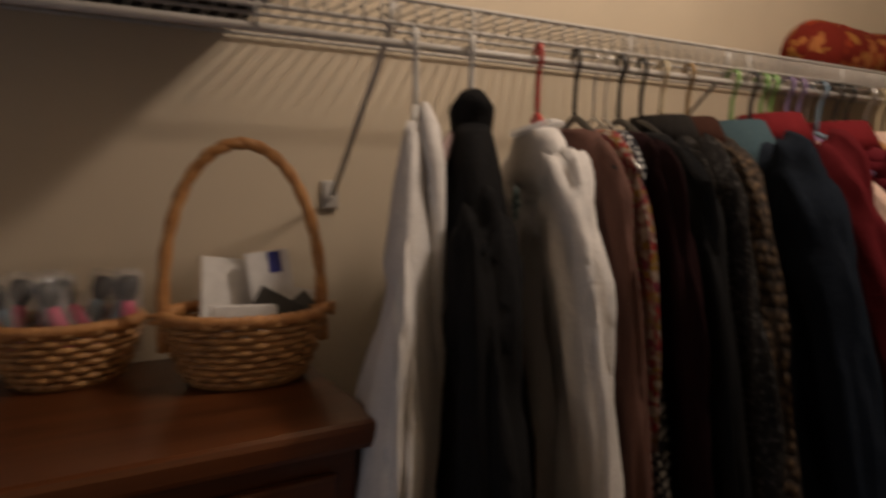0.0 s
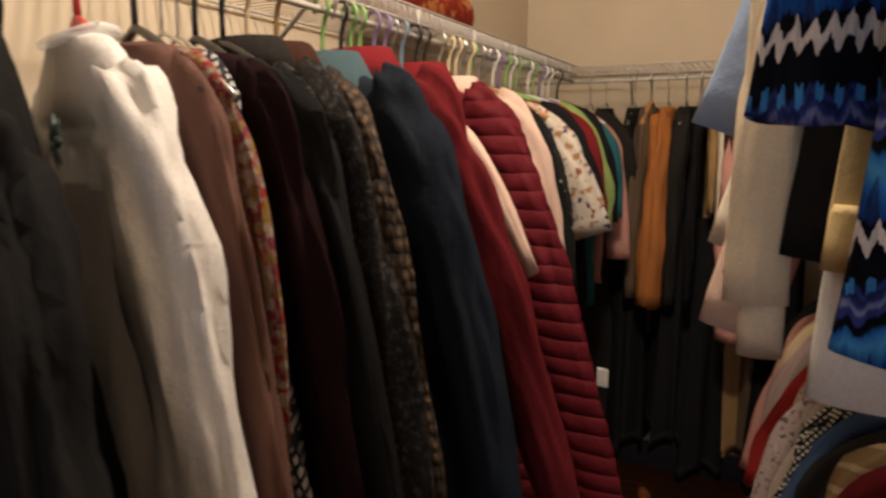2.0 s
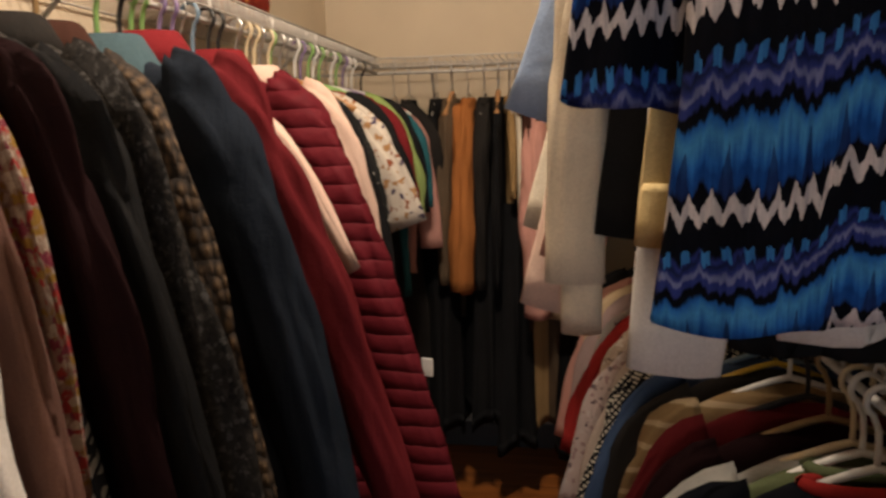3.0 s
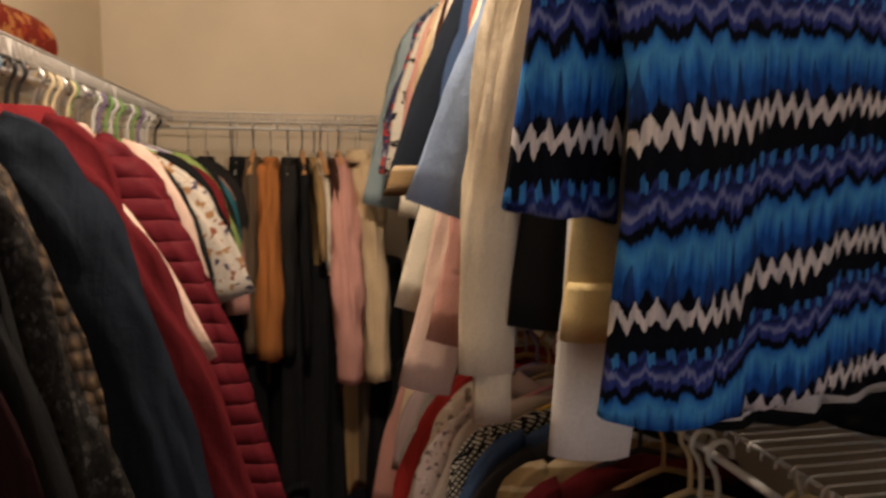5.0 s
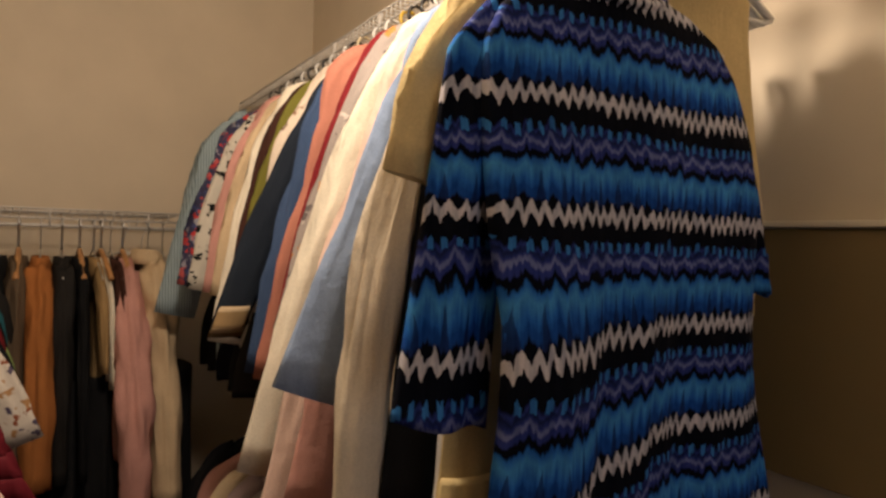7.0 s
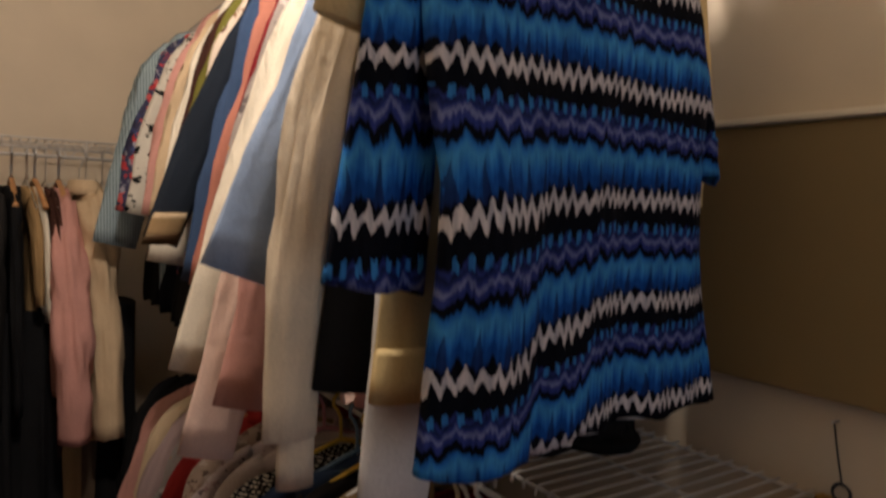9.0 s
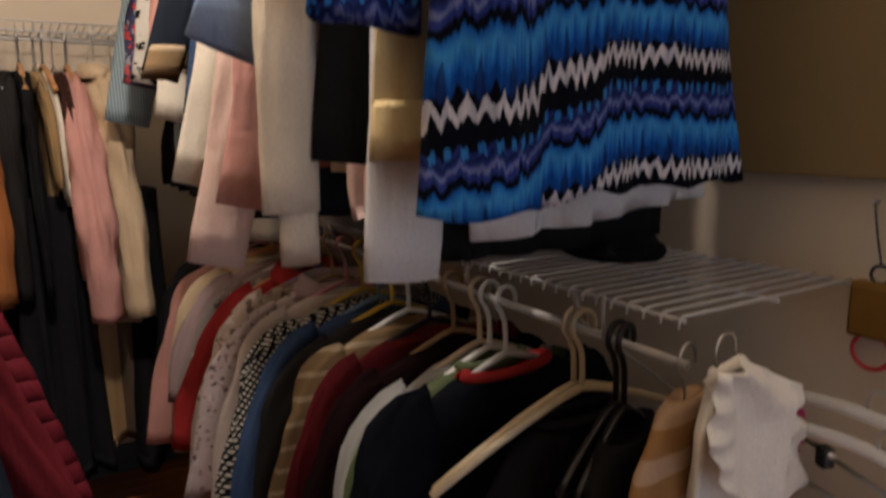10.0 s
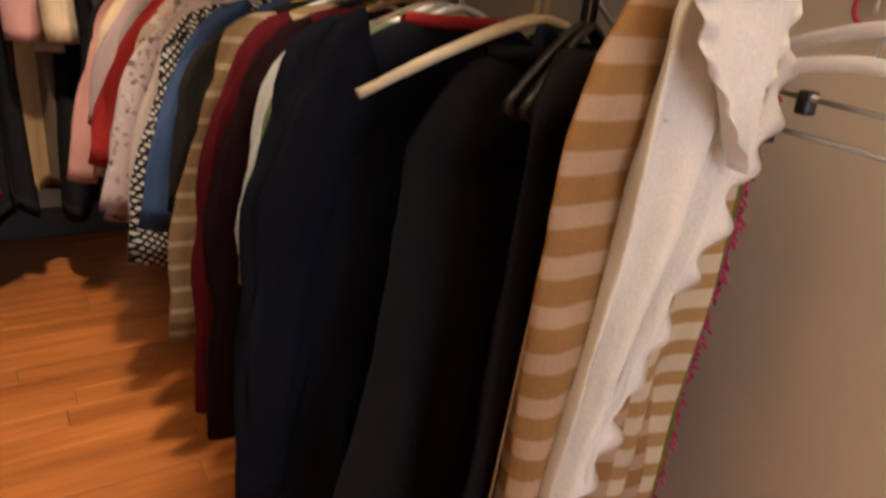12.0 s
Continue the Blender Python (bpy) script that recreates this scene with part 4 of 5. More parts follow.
cream = G("U", 1.105, "sweater", "cream knitted sweater with ribbed cuffs", CREAM, 0.68, 0.71, 0.36, 0.17, 0.19, 0.03, 0, "white", "sweater", r0=0.04, r1=0.031, shift=0.04, back=False, elbow=(0.36, 0.14), fat=0.5)
part("cuff", cuff_mesh(1, 0.3, 0.352, 0.762, 0.021, 0.06, 0, 0.04), CREAM, cream, "ribbed cream cuff")
G("U", 1.19, "denim_shirt", "light blue denim shirt with short sleeves", DENIM, 0.72, 0.54, 0.43, 0.19, 0.23, 0.03, 0, "white", "shirt", collar=DENIM, r0=0.06, r1=0.05)
G("U", 1.27, "blouse", "dusty pink blouse", PINK, 0.8, 0.72, 0.40, 0.19, 0.22, 0.022, 0, "white", "blouse", r0=0.06)
G("U", 1.33, "blouse", "pale pink blouse with gathered cuffs", PALEPINK, 0.82, 0.80, 0.43, 0.19, 0.22, 0.028, 0, "white", "blouse", collar=PALEPINK)
G("U", 1.40, "shirt", "ivory shirt", IVORY, 0.75, 0.70, 0.43, 0.19, 0.22, 0.026, 0, "cream", "shirt", collar=IVORY)
G("U", 1.46, "blouse", "coral and grey print blouse", GREYPR, 0.7, 0.5, 0.36, 0.19, 0.21, 0.02, 0, "white", "blouse")
G("U", 1.52, "shirt", "dark red shirt", DKRED, 0.7, 0.55, 0.35, 0.19, 0.21, 0.022, 0, "white", "shirt", collar=DKRED)
G("U", 1.58, "blouse", "coral blouse", CORAL, 0.75, 0.6, 0.36, 0.19, 0.21, 0.022, 0, "white", "blouse", r0=0.06)
G("U", 1.64, "shirt", "blue chambray shirt", BLUE, 0.75, 0.6, 0.36, 0.19, 0.22, 0.02, 0, "white", "shirt", r0=0.06)
G("U", 1.70, "jacket", "navy jacket with gold braid cuffs", NAVYCOAT, 0.85, 0.53, 0.42, 0.19, 0.24, 0.035, 0, "black", "jacket", cuff=BEIGSTR, r0=0.06, r1=0.03)
G("U", 1.80, "blouse", "white blouse with large dark blots", CAMO, 0.7, 0.5, 0.34, 0.19, 0.21, 0.025, 0, "yellow", "blouse")
G("U", 1.88, "shirt", "olive green shirt", OLIVE, 0.75, 0.5, 0.33, 0.19, 0.21, 0.02, 0, "white", "shirt")
G("U", 1.95, "blouse", "dark brown blouse", BROWN, 0.7, 0.4, 0.31, 0.19, 0.21, 0.025, 0, "white", "blouse")
G("U", 2.05, "cardigan", "ivory long cardigan", IVORY, 0.95, 0.6, 0.34, 0.19, 0.22, 0.03, 0, "cream", "cardigan")
G("U", 2.15, "blouse", "sand-coloured blouse", BEIGE, 0.75, 0.5, 0.32, 0.19, 0.21, 0.03, 0, "white", "blouse")
G("U", 2.25, "blouse", "rose pink blouse", PINK, 0.7, 0.5, 0.32, 0.19, 0.21, 0.03, 0, "white", "blouse")
G("U", 2.37, "blouse", "white blouse with black blot print", DOTS, 0.75, 0.5, 0.34, 0.19, 0.22, 0.03, 0, "white", "blouse")
G("U", 2.50, "blouse", "red and blue floral blouse", REDFLO, 0.8, 0.5, 0.33, 0.19, 0.21, 0.03, 0, "white", "blouse", r0=0.06, r1=0.05)
G("U", 2.66, "shirt", "pale blue pinstripe shirt", BLUESTR, 0.85, 0.6, 0.36, 0.19, 0.22, 0.04, 0, "white", "shirt", r0=0.07, r1=0.06)

for x, words, mat in ((1.76, "plain black jersey dress", BLACK), (2.1, "black pleated chiffon dress", BLACK), (2.31, "charcoal wool pinafore dress", CHAR), (2.44, "black crepe dress", BLACK), (2.58, "navy jersey dress", NAVY), (2.74, "black velvet dress", BLACK), (2.86, "black linen dress", BLACK)):
    G("U", x, "dress", words, mat, 0.86, 0.0, 0.30, 0.10, 0.22, 0.045, 0, "black", "dress", shift=0.02, drop=0.24, neck=0.04)

# ---- lower rail ----
G("L", 0.885, "jacket", "tan and cream striped knit jacket", TANSTR, 0.95, 0.0, 0.3, 0.13, 0.15, 0.045, 12, None, "jacket", neck=0.035, drop=0.14, dz=0.07, rib=TANSTR, top_b=0.012)
hanger("steel", place("L", 0.885, 12), 0.045)
vest = G("L", 0.965, "vest", "black vest with cream piping down its edge", BLACK, 0.9, 0.0, 0.3, 0.13, 0.19, 0.03, 24, None, "vest", fold=0.3, amp=0.003)
part("piping", tubed([(0.095, 0.03, TOP - 0.06), (0.128, 0.03, TOP - 0.2), (0.16, 0.024, TOP - 0.5), (0.185, 0.012, TOP - 0.89)], 0.0015, 8), BEIGE, vest, "cream piping")
G("L", 1.06, "top", "black jersey top on a cream hanger", BLACK, 0.85, 0.0, 0.3, 0.17, 0.26, 0.035, 2, None, "top", band=BLACK, dz=-0.02, drop=0.1)
hanger("cream", place("L", 1.05, 0), 0.235, False)
hanger("cream", place("L", 1.066, 1.5), 0.225, False)
G("L", 1.22, "sweater", "navy sweater with a red neckband", NAVY, 0.82, 0.6, 0.29, 0.2, 0.25, 0.05, 6, "white", "sweater", band=RED, neck=0.085, r0=0.08)
G("L", 1.262, "sweater", "sage green sweater behind a navy one", GREEN, 0.7, 0.4, 0.26, 0.19, 0.22, 0.03, 6, "white", "sweater", band=GREEN)
G("L", 1.29, "cardigan", "pale grey cardigan", GREY, 0.7, 0.3, 0.25, 0.19, 0.22, 0.03, 4, "cream", "cardigan")
G("L", 1.37, "sweater", "dark maroon sweater", MAROON, 0.85, 0.6, 0.28, 0.2, 0.23, 0.035, 4, "brown", "sweater")
G("L", 1.45, "sweater", "burgundy wool sweater", BURG, 0.85, 0.6, 0.28, 0.2, 0.23, 0.035, 4, "black", "sweater")
G("L", 1.53, "cardigan", "beige cardigan with pale stripes", BEIGSTR, 0.62, 0.5, 0.30, 0.19, 0.22, 0.03, 4, "white", "cardigan")
G("L", 1.60, "shirt", "dark charcoal cotton shirt", CHAR, 0.6, 0.3, 0.27, 0.19, 0.21, 0.025, 2, "yellow", "shirt")
G("L", 1.66, "shirt", "blue cotton shirt", BLUE, 0.55, 0.35, 0.31, 0.19, 0.21, 0.03, 2, "blue", "shirt")
G("L", 1.74, "jacket", "black and white houndstooth jacket", HOUND, 0.55, 0.45, 0.30, 0.19, 0.23, 0.035, 0, "yellow", "jacket", r0=0.06, r1=0.055)
G("L", 1.83, "blouse", "pale rose-white long blouse", PALEROSE, 0.72, 0.4, 0.30, 0.19, 0.23, 0.03, 0, "pink", "blouse")
G("L", 1.91, "shirt", "grey and pink paisley print shirt", PAISLEY, 0.6, 0.4, 0.34, 0.19, 0.22, 0.03, 0, "brown", "shirt", collar=LILAC)
G("L", 2.00, "blouse", "brown leaf print blouse", SNAKE, 0.6, 0.45, 0.32, 0.19, 0.23, 0.035, 0, "purple", "blouse")
G("L", 2.09, "blouse", "red blouse", RED, 0.5, 0.35, 0.33, 0.19, 0.21, 0.03, 0, "wood", "blouse", collar=RED)
G("L", 2.18, "blouse", "grey, white and orange print blouse", GREYPR, 0.66, 0.4, 0.31, 0.19, 0.22, 0.035, 0, "white", "blouse")
G("L", 2.28, "shirt", "pale grey-pink shirt", LILAC, 0.6, 0.3, 0.3, 0.19, 0.21, 0.03, 0, "steel", "shirt")
G("L", 2.38, "blouse", "cream blouse", BEIGE, 0.6, 0.3, 0.28, 0.19, 0.21, 0.03, 0, "wood", "blouse")
G("L", 2.50, "cardigan", "dusty pink cardigan", PINK, 0.62, 0.5, 0.34, 0.19, 0.22, 0.035, 0, "pink", "cardigan")
G("L", 2.62, "blouse", "black blouse", BLACK, 0.75, 0.4, 0.28, 0.19, 0.21, 0.04, 0, "yellow", "blouse")

# ---- chest of drawers ----
ch = thing("chest_of_drawers", pose(0, 0, 0), "dark cherry wood chest of drawers against the wall", "chest")
part("carcass", boxed((-0.55, 0.955, 0.05), (0.53, YA - 0.016, 1.185), 0.004), M_DRESS, ch, "", False)
part("top", boxed((-0.58, 0.928, 1.187), (0.56, YA - 0.014, 1.222), 0.009), M_DRESS, ch, "", False)
part("plinth", boxed((-0.54, 0.965, 0.0), (0.52, YA - 0.02, 0.048), 0.003), M_DRESS, ch, "", False)
for i in range(5):
    d = part("drawer", boxed((-0.52, 0.940, 0.075 + i * 0.22), (0.50, 0.954, 0.28 + i * 0.22), 0.005), M_DRESS, ch, "", False)
    for hx in (-0.26, 0.24):
        part("knob", tubed([(hx, 0.941, 0.178 + i * 0.22), (hx, 0.927, 0.178 + i * 0.22), (hx, 0.917, 0.178 + i * 0.22), (hx, 0.913, 0.178 + i * 0.22)], 0.012, 12, radii=[0.007, 0.007, 0.015, 0.01]), M_BRASS, d)

# small emblem on the charcoal fleece
em = thing("emblem", place("A", 1.14, T), "small pale embroidered emblem on a charcoal fleece", "emblem")
for i in range(2):
    part("stitch_row", tubed([(0.25 + 0.006 * i, -0.03, -0.25 - 0.03 * i), (0.258, -0.034, -0.262 - 0.03 * i), (0.27, -0.03, -0.27 - 0.024 * i), (0.262, -0.032, -0.282 - 0.02 * i)], 0.006, 8, radii=[0.002, 0.006, 0.007, 0.003], flat=0.4), GREY, em)

# ---- things on the chest ----
def basket(m, label, r_top, r_base, height, handle, group=""):
    """Woven basket: stakes with weavers in and out, a wound rim and an arched handle. Oval: wider along x."""
    ob = thing("wicker_basket", m, label, "basket", group)
    rows = int(height / 0.0095)
    n = 64
    for j in range(rows):
        t = j / (rows - 1)
        a = r_base + (r_top - r_base) * t ** 0.7
        pts = []
        for k in range(n + 1):
            th = 2 * math.pi * k / n
            w = 0.0035 * math.sin(n / 4 * th + math.pi * j)
            pts.append(((a + w) * math.cos(th), (a * 0.74 + w) * math.sin(th), 0.008 + (height - 0.014) * t))
        part("weaver", tubed(pts, 0.0048, 6, caps=False), M_WICK, ob)
    pts = [(r_base * 0.98 * math.cos(2 * math.pi * k / n), r_base * 0.73 * math.sin(2 * math.pi * k / n), 0.0) for k in range(n)]
    bm = loft(bmesh.new(), [[Vector(p) for p in pts], [Vector((p[0], p[1], 0.01)) for p in pts]])
    part("base", bm, M_WICK, ob)
    for off in (0.0, math.pi):
        pts = []
        for k in range(161):
            th = 2 * math.pi * k / 160
            pts.append((r_top * math.cos(th) + 0.003 * math.cos(th * 22 + off) * math.cos(th), r_top * 0.74 * math.sin(th) + 0.003 * math.cos(th * 22 + off) * math.sin(th), height + 0.003 * math.sin(th * 22 + off)))
        part("rim", tubed(pts, 0.0062, 6, caps=False), M_WICKH, ob)
    if handle:
        for off in (0.0, math.pi):
            pts = []
            for k in range(73):
                th = math.pi * k / 72
                c = Vector((r_top * 0.99 * math.cos(th) * (1 + 0.06 * math.sin(th)), 0, height - 0.05 + (handle + 0.05) * math.sin(th) ** 0.8))
                d = 0.0022
                pts.append(c + Vector((d * math.cos(th) * math.cos(16 * th + off), d * math.sin(16 * th + off), d * math.sin(th) * math.cos(16 * th + off))))
            part("handle", tubed(pts, 0.0072, 10), M_WICKH, ob)
        for sx in (-1, 1):
            pts = [(sx * r_top + 0.016 * math.cos(a), 0.013 * math.sin(a), height - 0.012 + 0.004 * a / 3) for a in [i * 0.5 for i in range(26)]]
            part("binding", tubed(pts, 0.0035, 6), M_WICKH, ob)
    return ob


ZT = 1.223
BX, BY = 0.488, 1.17
basket(pose(BX - 0.036, BY, ZT, 0, 0, -8), "round honey-coloured wicker basket with a tall hooped handle, holding papers", 0.110, 0.078, 0.098, 0.235)
basket(pose(0.232, 1.275, ZT, 0, 0, 6), "small oval wicker basket filled with pink and grey packets", 0.094, 0.066, 0.085, 0.0)


def card(name, m, size, label, mat, strip=None):
    ob = thing(name, m, label, "card")
    part("card_body", boxed((-size[0] / 2, -size[1] / 2, 0), (size[0] / 2, size[1] / 2, size[2]), 0.001), mat, ob, "", False)
    if strip:
        x0, x1, z0, z1 = strip
        part("printed_patch", boxed((x0, -size[1] / 2 - 0.0012, z0), (x1, -size[1] / 2 - 0.0004, z1)), M_BLUEP, ob, "dark blue printed patch", False)
    return ob


card("envelope", pose(BX - 0.045, BY + 0.035, ZT + 0.07, -14, 8, 10), (0.10, 0.004, 0.10), "white envelope standing in the wicker basket", M_PAPER)
card("card_box", pose(BX + 0.012, BY + 0.012, ZT + 0.075, -10, -6, -6), (0.062, 0.012, 0.105), "white card box with a dark blue patch in the basket", M_PAPER, (0.0, 0.018, 0.072, 0.103))
card("envelope", pose(BX + 0.02, BY - 0.005, ZT + 0.06, -18, 12, -4), (0.075, 0.003, 0.07), "white folded paper in the wicker basket", M_PAPER)
card("card_box", pose(BX - 0.048, BY - 0.035, ZT + 0.062, -6, 2, -8), (0.085, 0.03, 0.05), "small white card box in the wicker basket", M_PAPER)
card("booklet", pose(BX - 0.01, BY - 0.02, ZT + 0.075, -20, 30, -14), (0.07, 0.004, 0.05), "dark grey booklet lying in the wicker basket", M_BLACKP)
card("booklet", pose(BX + 0.045, BY - 0.025, ZT + 0.07, -30, -32, 12), (0.07, 0.004, 0.045), "dark grey folded leaflet in the wicker basket", M_BLACKP)

rnd = random.Random(5)
for i in range(9):
    x = 0.162 + 0.018 * i
    y = 1.28 + rnd.uniform(-0.03, 0.03)
    pk = thing("packet", pose(x, y, ZT + 0.04, rnd.uniform(-22, 6), rnd.uniform(-22, 22), rnd.uniform(-30, 30)) @ Matrix.Scale(1.3, 4), "clear plastic packet with a pink and black tool inside", "packet", "packets in the small basket")
    body = M_PINKP if i % 2 == 0 else HANG["blue"]
    part("tool_handle", tubed([(0, 0, 0.0), (0, 0, 0.02), (0, 0, 0.045), (0, 0, 0.055)], 0.008, 10, radii=[0.006, 0.009, 0.008, 0.006]), body, pk)
    part("tool_head", tubed([(0, 0, 0.055), (0, 0, 0.065), (0, 0, 0.078), (0, 0, 0.082)], 0.012, 10, radii=[0.006, 0.011, 0.011, 0.007]), M_BLACKP, pk)
    part("wrapper", boxed((-0.015, -0.012, -0.005), (0.015, 0.012, 0.09), 0.006), M_CLEAR, pk, "clear plastic wrapper")

# ---- things on the shelves ----
def roll(name, a, b, r, label, mat, category):
    """A soft roll lying along a line."""
    ob = thing(name, pose(0, 0, 0), label, category)
    a, b = Vector(a), Vector(b)
    n = 30
    pts, rad = [], []
    for i in range(n + 1):
        t = i / n
        pts.append(a.lerp(b, t))
        e = min(t, 1 - t) * 9
        rad.append(r * (0.55 + 0.45 * smooth01(e)) * (1 + 0.05 * math.sin(9 * t) + 0.04 * noise.noise(Vector((t * 8, r, 0)))))
    part("roll_body", tubed(pts, r, 28, radii=rad), mat, ob)
    for e, d in ((a, a - b), (b, b - a)):
        d.normalize()
        bm = bmesh.new()
        tube(bm, [e - d * 0.01, e + d * 0.012], r * 0.3, 14, radii=[r * 0.4, r * 0.2])
        part("roll_end", bm, mat, ob)
    return ob


roll("bolster", (1.80, 1.235, 1.748 + 0.076), (2.30, 1.235, 1.748 + 0.076), 0.074, "red and gold patterned bolster lying on the wire shelf", M_PILLOW, "pillow")

bx = thing("storage_box", pose(0, 0, 0), "dark storage box on the wire shelf over the chest", "box")
part("box_body", boxed((-0.75, 1.075, 1.748), (0.50, 1.34, 1.98), 0.012), CHAR, bx, "", False)
part("box_lid", boxed((-0.76, 1.068, 1.982), (0.51, 1.345, 2.02), 0.01), CHAR, bx, "", False)

# black cap left on the lower shelf
cap = thing("knit_cap", pose(1.2, -0.2, RL[1] + 0.054), "black knitted cap lying on the lower wire shelf", "cap")
rings = []
for i in range(10):
    t = i / 9
    rr = 0.085 * math.cos(t * 1.45)
    rings.append([Vector((rr * math.cos(k * math.pi / 14) * (1 + 0.1 * noise.noise(Vector((k, t * 3, 1)))), 0.8 * rr * math.sin(k * math.pi / 14), 0.075 * math.sin(t * 1.5) + 0.006 * noise.noise(Vector((k * 0.5, t * 4, 7))))) for k in range(28)])
part("crown", loft(bmesh.new(), rings), BLACK, cap)
part("turned_brim", tubed([(0.082 * math.cos(2 * math.pi * k / 32), 0.066 * math.sin(2 * math.pi * k / 32), 0.012) for k in range(33)], 0.011, 8, caps=False), BLACK, cap)


# ---- end of the lower rail ----
def drape(name, m, label, category, mat, z0, z1, left, right, seed, thick=0.012, wave=0.012, ruffle=0.0, part_name="cloth_panel", stiff=3.0, hang=None):
    """A hanging panel of cloth between two side lines; the second one may be ruffled."""
    ob = thing(name, m, label, category, "clothes on the rails")
    rings = []
    steps, n = 130, 64
    for i in range(steps + 1):
        t = i / steps
        z = z0 + (z1 - z0) * t
        xl, xr = left(t), right(t)
        if ruffle:
            xr += (-1 if xr < xl else 1) * ruffle * (0.55 * math.sin(t * 62 + seed) + 0.45 * math.sin(t * 97 + 2 * seed))
        ring = []
        for k in range(n):
            th = 2 * math.pi * k / n
            u = 0.5 - 0.5 * math.cos(th)
            x = xl + (xr - xl) * u
            y = 0.5 * thick * math.sin(th) + wave * smooth01(t * 3) * math.sin(stiff * math.pi * u + seed) + 0.006 * noise.noise(Vector((u * 5, z * 6, seed)))
            if ruffle:
                y += ruffle * 0.9 * smooth01((u - 0.5) * 2.2) * math.sin(t * 70 + seed * 2)
            ring.append(Vector((x, y, z + 0.01 * math.sin(u * 7 + seed) * t)))
        rings.append(ring)
    part(part_name, loft(bmesh.new(), rings), mat, ob)
    if hang:
        hanger(hang, m)
    return ob


mr = pose(0.845, -0.01, RL[1] + 0.02, 0, 0, 90 + 6)
CARDI = cloth("warm_white_jersey", (0.90, 0.85, 0.76))


def card_left(t):
    return 0.018 + 0.03 * smooth01(t * 12) + 0.075 * smooth01(t * 1.3)


def card_right(t):
    return -0.025 - 0.145 * smooth01(t * 8) + 0.245 * smooth01((t - 0.04) * 1.55)


rc = drape("cardigan", mr, "white jersey cardigan with a ruffled front, on the rail's end", "cardigan", CARDI, -0.02, -0.92, card_left, card_right, 2, 0.03, 0.016, 0.004, "front_panel", stiff=5.0)
bm = bmesh.new()
rows = []
for i in range(221):
    t = i / 220
    z = -0.05 - 0.86 * t
    x = card_right((0.03 + 0.86 * t) / 0.9)
    f = 0.009 * math.sin(t * 96) + 0.005 * math.sin(t * 47)
    rows.append([bm.verts.new((x + 0.03, 0.022, z)), bm.verts.new((x + 0.01, 0.024 + f * 0.4, z + 0.004 * math.sin(t * 60))), bm.verts.new((x - 0.010 - 0.005 * math.sin(t * 73) - 0.003 * math.sin(t * 131), 0.022 + f, z - 0.006)), bm.verts.new((x - 0.008 - 0.005 * math.sin(t * 73) - 0.003 * math.sin(t * 131), 0.018 + f, z - 0.007)), bm.verts.new((x + 0.03, 0.017, z))])
for p, q in zip(rows, rows[1:]):
    for k in range(5):
        bm.faces.new((p[k], p[(k + 1) % 5], q[(k + 1) % 5], q[k]))
part("ruffle", bm, CARDI, rc, "gathered white ruffle")
# upper flap of the ruffled front, folded over the panel
FLAP_L = [(0.0, 0.085), (0.3, 0.10), (0.55, 0.07), (0.8, 0.0), (1.0, -0.052)]
FLAP_R = [(0.0, 0.03), (0.12, -0.03), (0.3, -0.12), (0.45, -0.11), (0.7, -0.085), (1.0, -0.06)]


rings = []
for i in range(111):
    t = i / 110
    w = 0.0016 * math.sin(t * 47) + 0.002 * math.sin(t * 23 + 1)
    xl, xr = along(FLAP_L, t) + w, along(FLAP_R, t) - w * 1.2 * smooth01(t * 3)
    ring = []
    for k in range(48):
        th = 2 * math.pi * k / 48
        u = 0.5 - 0.5 * math.cos(th)
        edge = abs(2 * u - 1) ** 3
        ring.append(Vector((xl + (xr - xl) * u, 0.04 + 0.004 * math.sin(th) + 0.009 * math.sin(u * 11 + 1.5 * t) + edge * 0.004 * math.sin(t * 47 + 3 * u), 0.012 - 0.225 * t - 0.012 * math.sin(u * 3))))
    rings.append(ring)
part("ruffle_flap", loft(bmesh.new(), rings), CARDI, rc, "folded white ruffled flap")
part("neckband", tubed([(0.03, 0.0, -0.03), (0.015, 0.012, -0.012), (-0.01, 0.012, -0.008), (-0.05, 0.0, -0.03)], 0.008, 8), CARDI, rc)
hanger("steel", mr, 0.05)
shawl = drape("shawl", pose(0.86, -0.085, RL[1] - 0.12, 0, 0, 96), "cream and tan striped shawl behind a white cardigan", "shawl",
      stripe_cloth("cream_tan_stripe", (0.62, 0.52, 0.36), (0.42, 0.25, 0.10), 0.045, 2, 0.5, 0.004), -0.02, -0.85, lambda t: 0.11 + 0.02 * t, lambda t: -0.095 + 0.075 * t, 4, 0.015)
part("hem_roll", tubed([(0.125, 0.0, -0.865), (0.05, 0.008, -0.872), (-0.018, 0.0, -0.868)], 0.007, 8), CARDI, shawl, "rolled cream hem")
pf = drape("scarf", pose(0.885, -0.105, RL[1] - 0.06, 0, 0, 96), "olive scarf with a bright pink fringed edge", "scarf", OLIVE, -0.02, -0.85, lambda t: 0.08, lambda t: -0.14 + 0.07 * t, 6, 0.008)
PINKF = cloth("bright_pink_fringe", (0.5, 0.06, 0.14))
bm = bmesh.new()
rnd = random.Random(8)
for i in range(150):
    z = -0.03 - 0.8 * i / 150
    x = -0.142 + 0.066 * i / 150
    tube(bm, [(x, 0, z), (x - 0.008 - rnd.uniform(0, 0.006), rnd.uniform(-0.006, 0.006), z - 0.004), (x - 0.012 - rnd.uniform(0, 0.008), rnd.uniform(-0.01, 0.01), z - 0.014)], 0.0022, 5)
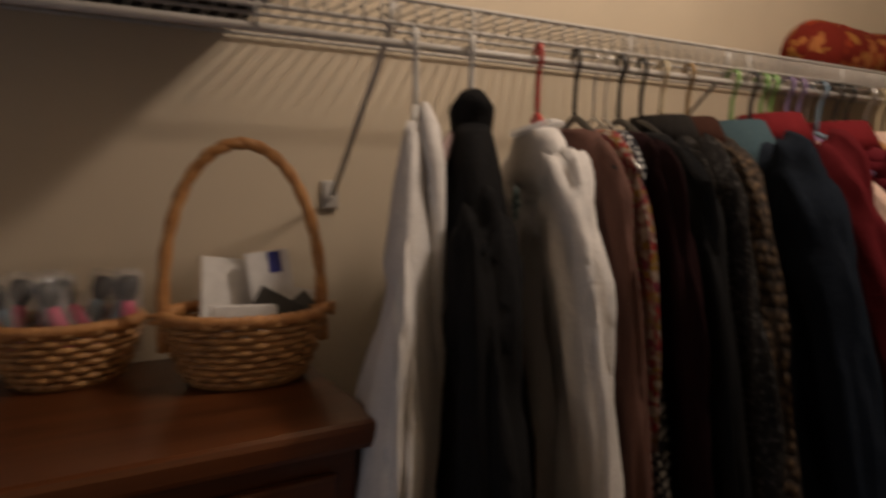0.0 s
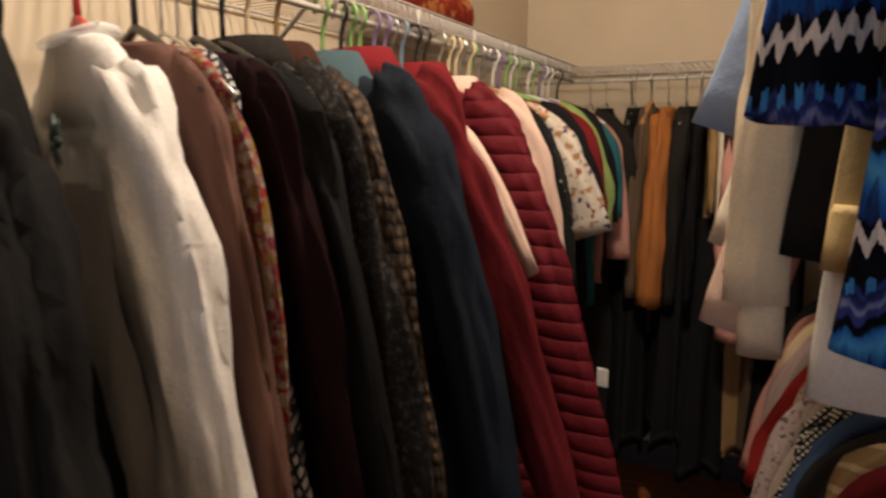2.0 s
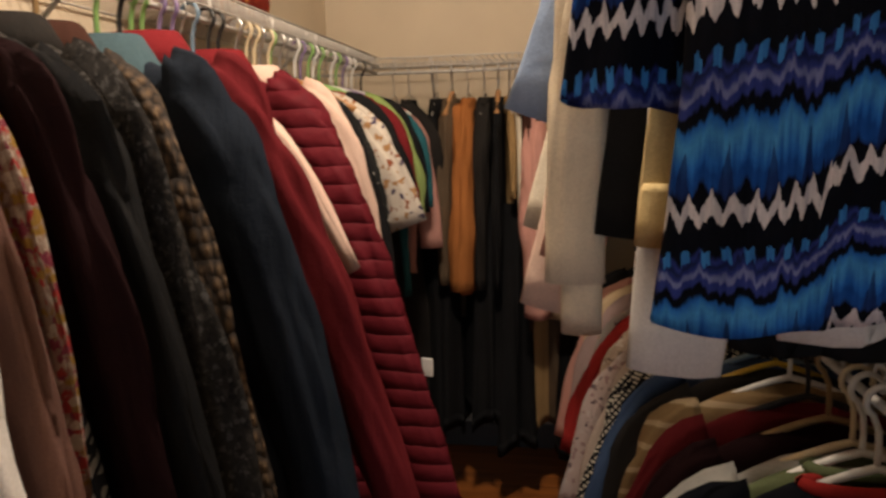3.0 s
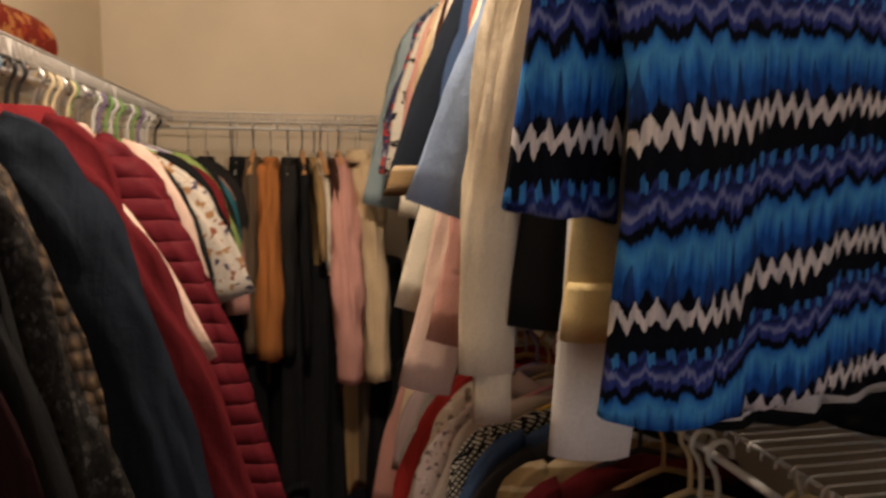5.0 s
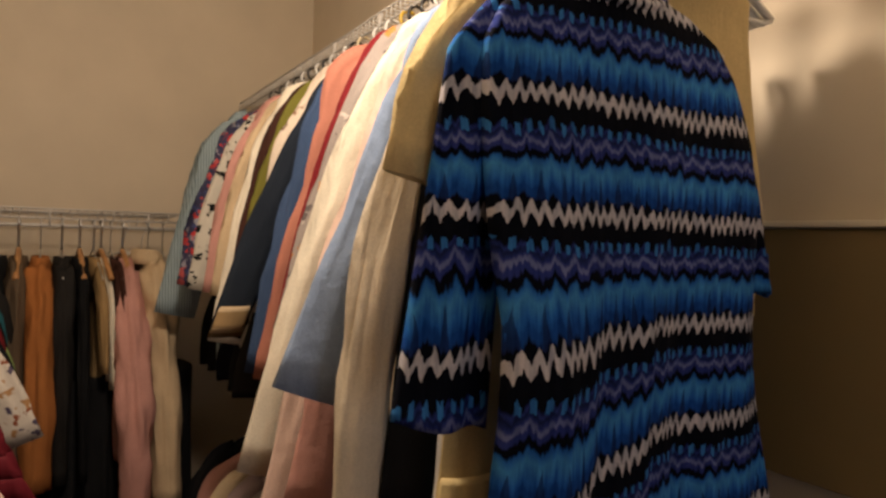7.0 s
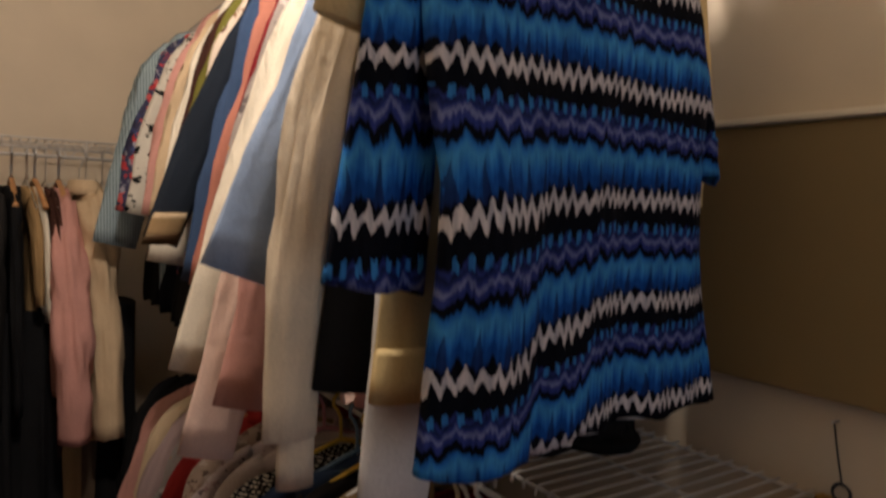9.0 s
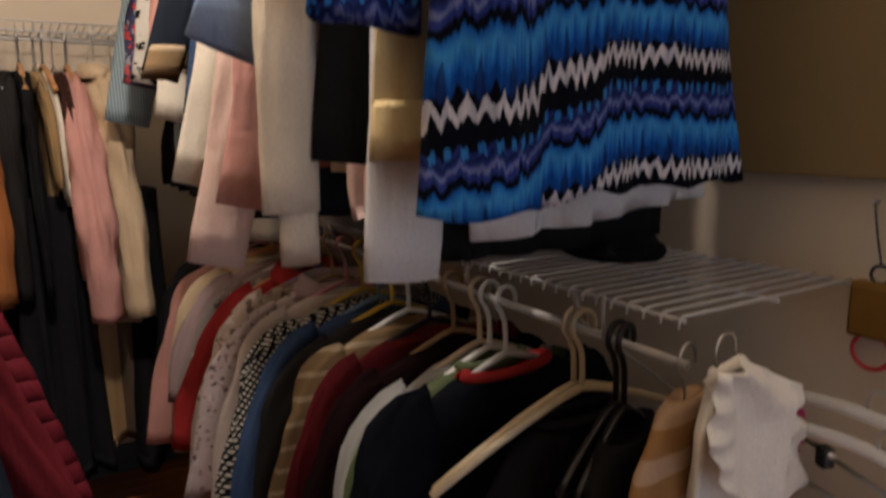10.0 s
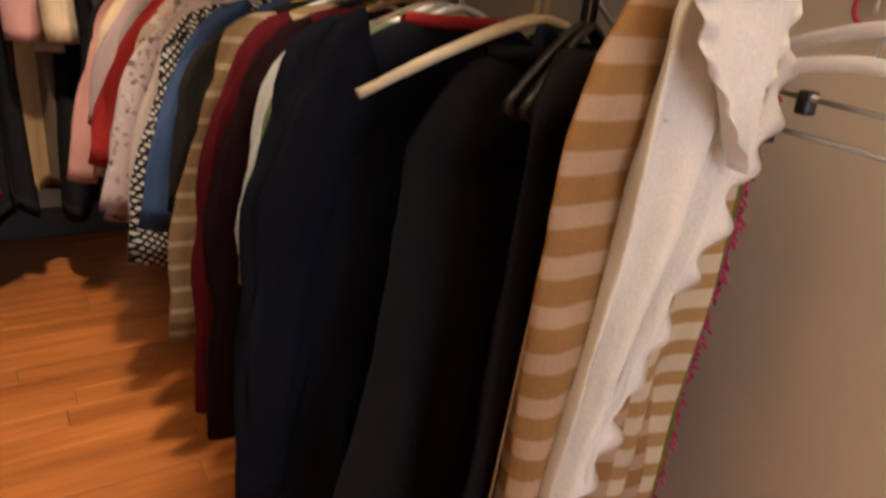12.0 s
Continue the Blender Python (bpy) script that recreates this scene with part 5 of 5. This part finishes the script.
part("fringe", bm, PINKF, pf, "bright pink fringe")

# clear hangers with a black clip, and the brass tag, hanging on the wall
for dx, dz, tw in ((0.0, 0.0, 4), (0.02, -0.035, 14)):
    ch2 = thing("clip_hanger", pose(0.727 + dx, -0.142, 1.13 + dz, 0, 0, tw + 150), "clear plastic clip hanger with black clips", "hanger", "clear hangers")
    part("hook", tubed([(0.018 * math.cos(a), 0, 0.002 + 0.018 * math.sin(a)) for a in [math.radians(d) for d in range(200, -61, -20)]] + [(0, 0, -0.03), (0, 0, -0.05)], 0.002, 8), M_METAL, ch2)
    arm = [(0.17 * u, 0, -0.05 - 0.03 * abs(u) ** 1.6) for u in [i / 8 - 1 for i in range(17)]]
    part("shoulder_bar", tubed(arm, 0.008, 10), M_CLEARBAR, ch2, "clear plastic bar")
    part("clip_bar", tubed([(-0.17, 0, -0.13), (0, 0, -0.128), (0.17, 0, -0.13)], 0.003, 8), M_METAL, ch2)
    for sx in (-0.11,):
        cl = part("clip", boxed((sx - 0.009, -0.008, -0.147), (sx + 0.009, 0.008, -0.121), 0.003), M_BLACKP, ch2, "black plastic clip")
        part("clip_spring", tubed([(sx - 0.018, 0, -0.128), (sx + 0.018, 0, -0.128)], 0.004, 8), M_METAL, cl)

bt = thing("brass_padlock", pose(0.845, YC + 0.02, 1.095), "aged brass lock hanging on a wall nail by a dark cord", "lock")
part("lock_body", boxed((-0.033, -0.011, 0.022), (0.033, 0.011, 0.098), 0.006), M_BRASS, bt, "", False)
part("lock_face", boxed((-0.027, 0.0112, 0.028), (0.027, 0.0135, 0.092), 0.001), M_BRASS, bt, "", False)
part("loop", tubed([(0.024 * math.cos(a), 0.004, 0.006 + 0.024 * math.sin(a)) for a in [2 * math.pi * k / 24 for k in range(25)]], 0.0032, 8, caps=False), M_REDP, bt, "red plastic loop")
part("ring", tubed([(0.012 * math.cos(a), 0, 0.108 + 0.012 * math.sin(a)) for a in [2 * math.pi * k / 18 for k in range(19)]], 0.0025, 6, caps=False), M_BLACKP, bt)
part("cord", tubed([(0.0, 0, 0.118), (0.012, -0.006, 0.16), (0.02, -0.008, 0.2)], 0.0015, 6), M_BLACKP, bt)
part("nail", tubed([(0.02, -0.02, 0.2), (0.02, -0.002, 0.2)], 0.002, 8), M_METAL, bt)

# black strappy hangers on the second hook
for i, (dz, dx) in enumerate(((0.0, 0.0), (-0.03, 0.014))):
    hanger("black", pose(0.975 + dx, RL[0], RL[1], 0, 0, 90 + 16 - 6 * i), 0.11)

# ---- panel on the side wall ----
bd = thing("wall_board", pose(0, YC, 0), "olive-brown pin board with a cream top edge on the wall", "board")
part("board_panel", boxed((0.05, 0.001, 1.325), (1.12, 0.022, 1.712), 0.003), M_BOARD, bd, "", False)
part("top_edge", boxed((0.045, 0.001, 1.714), (1.125, 0.03, 1.724), 0.002), M_TRIM, bd, "cream painted top edge", False)

# brooch and plastic cover on the white jacket
cv = thing("garment_cover", place("A", 0.87, -24), "clear plastic cover over the shoulders of a white jacket", "cover")
part("cover_sheet", body_mesh(0.15, 0.15, 0.19, 0.05, 77, 5, 0.01, 0.0, 0.07, drop=0.085), M_CLEAR, cv)
part("cover_neck", band_mesh(0.07, 0.034, 0.006, TOP + 0.004), M_CLEARBAR, cv, "gathered clear plastic neck")
br = thing("brooch", place("A", 0.87, -24), "blue-green leaf-shaped brooch on a white jacket", "brooch")
M_BRO = solid("blue_green_enamel", (0.16, 0.24, 0.25), 0.3)
for i in range(7):
    a = i * 2 * math.pi / 7
    c = Vector((0.135, -0.055, -0.215))
    p = c + Vector((0.022 * math.cos(a), -0.004, 0.026 * math.sin(a)))
    part("leaf", tubed([c, c.lerp(p, 0.5) + Vector((0, -0.004, 0)), p], 0.006, 8, radii=[0.003, 0.007, 0.001], flat=0.4), M_BRO, br)

# ---- floor planks ----
WIDTH, GAP = 0.083, 0.0015
rnd = random.Random(11)
MESHES = {}
x0 = XD
while x0 < XB - 0.01:
    w = min(WIDTH, XB - x0)
    y = YC - rnd.uniform(0, 0.9)
    while y < YA:
        ln = rnd.choice((0.6, 0.8, 1.0, 1.2))
        a, b2 = max(y, YC), min(y + ln, YA)
        if b2 - a > 0.02:
            key = (round(b2 - a, 3), round(w, 3))
            if key not in MESHES:
                bm = boxed((0, 0, -0.012), (w - GAP, b2 - a - GAP, 0.0), 0.0012)
                me = bpy.data.meshes.new("plank")
                bm.to_mesh(me)
                bm.free()
                me.materials.append(M_PLANK)
                MESHES[key] = me
            pl = new("plank", MESHES[key])
            pl.location = (x0, a, 0.0)
            pl.parent = floor
        y += ln
    x0 += WIDTH
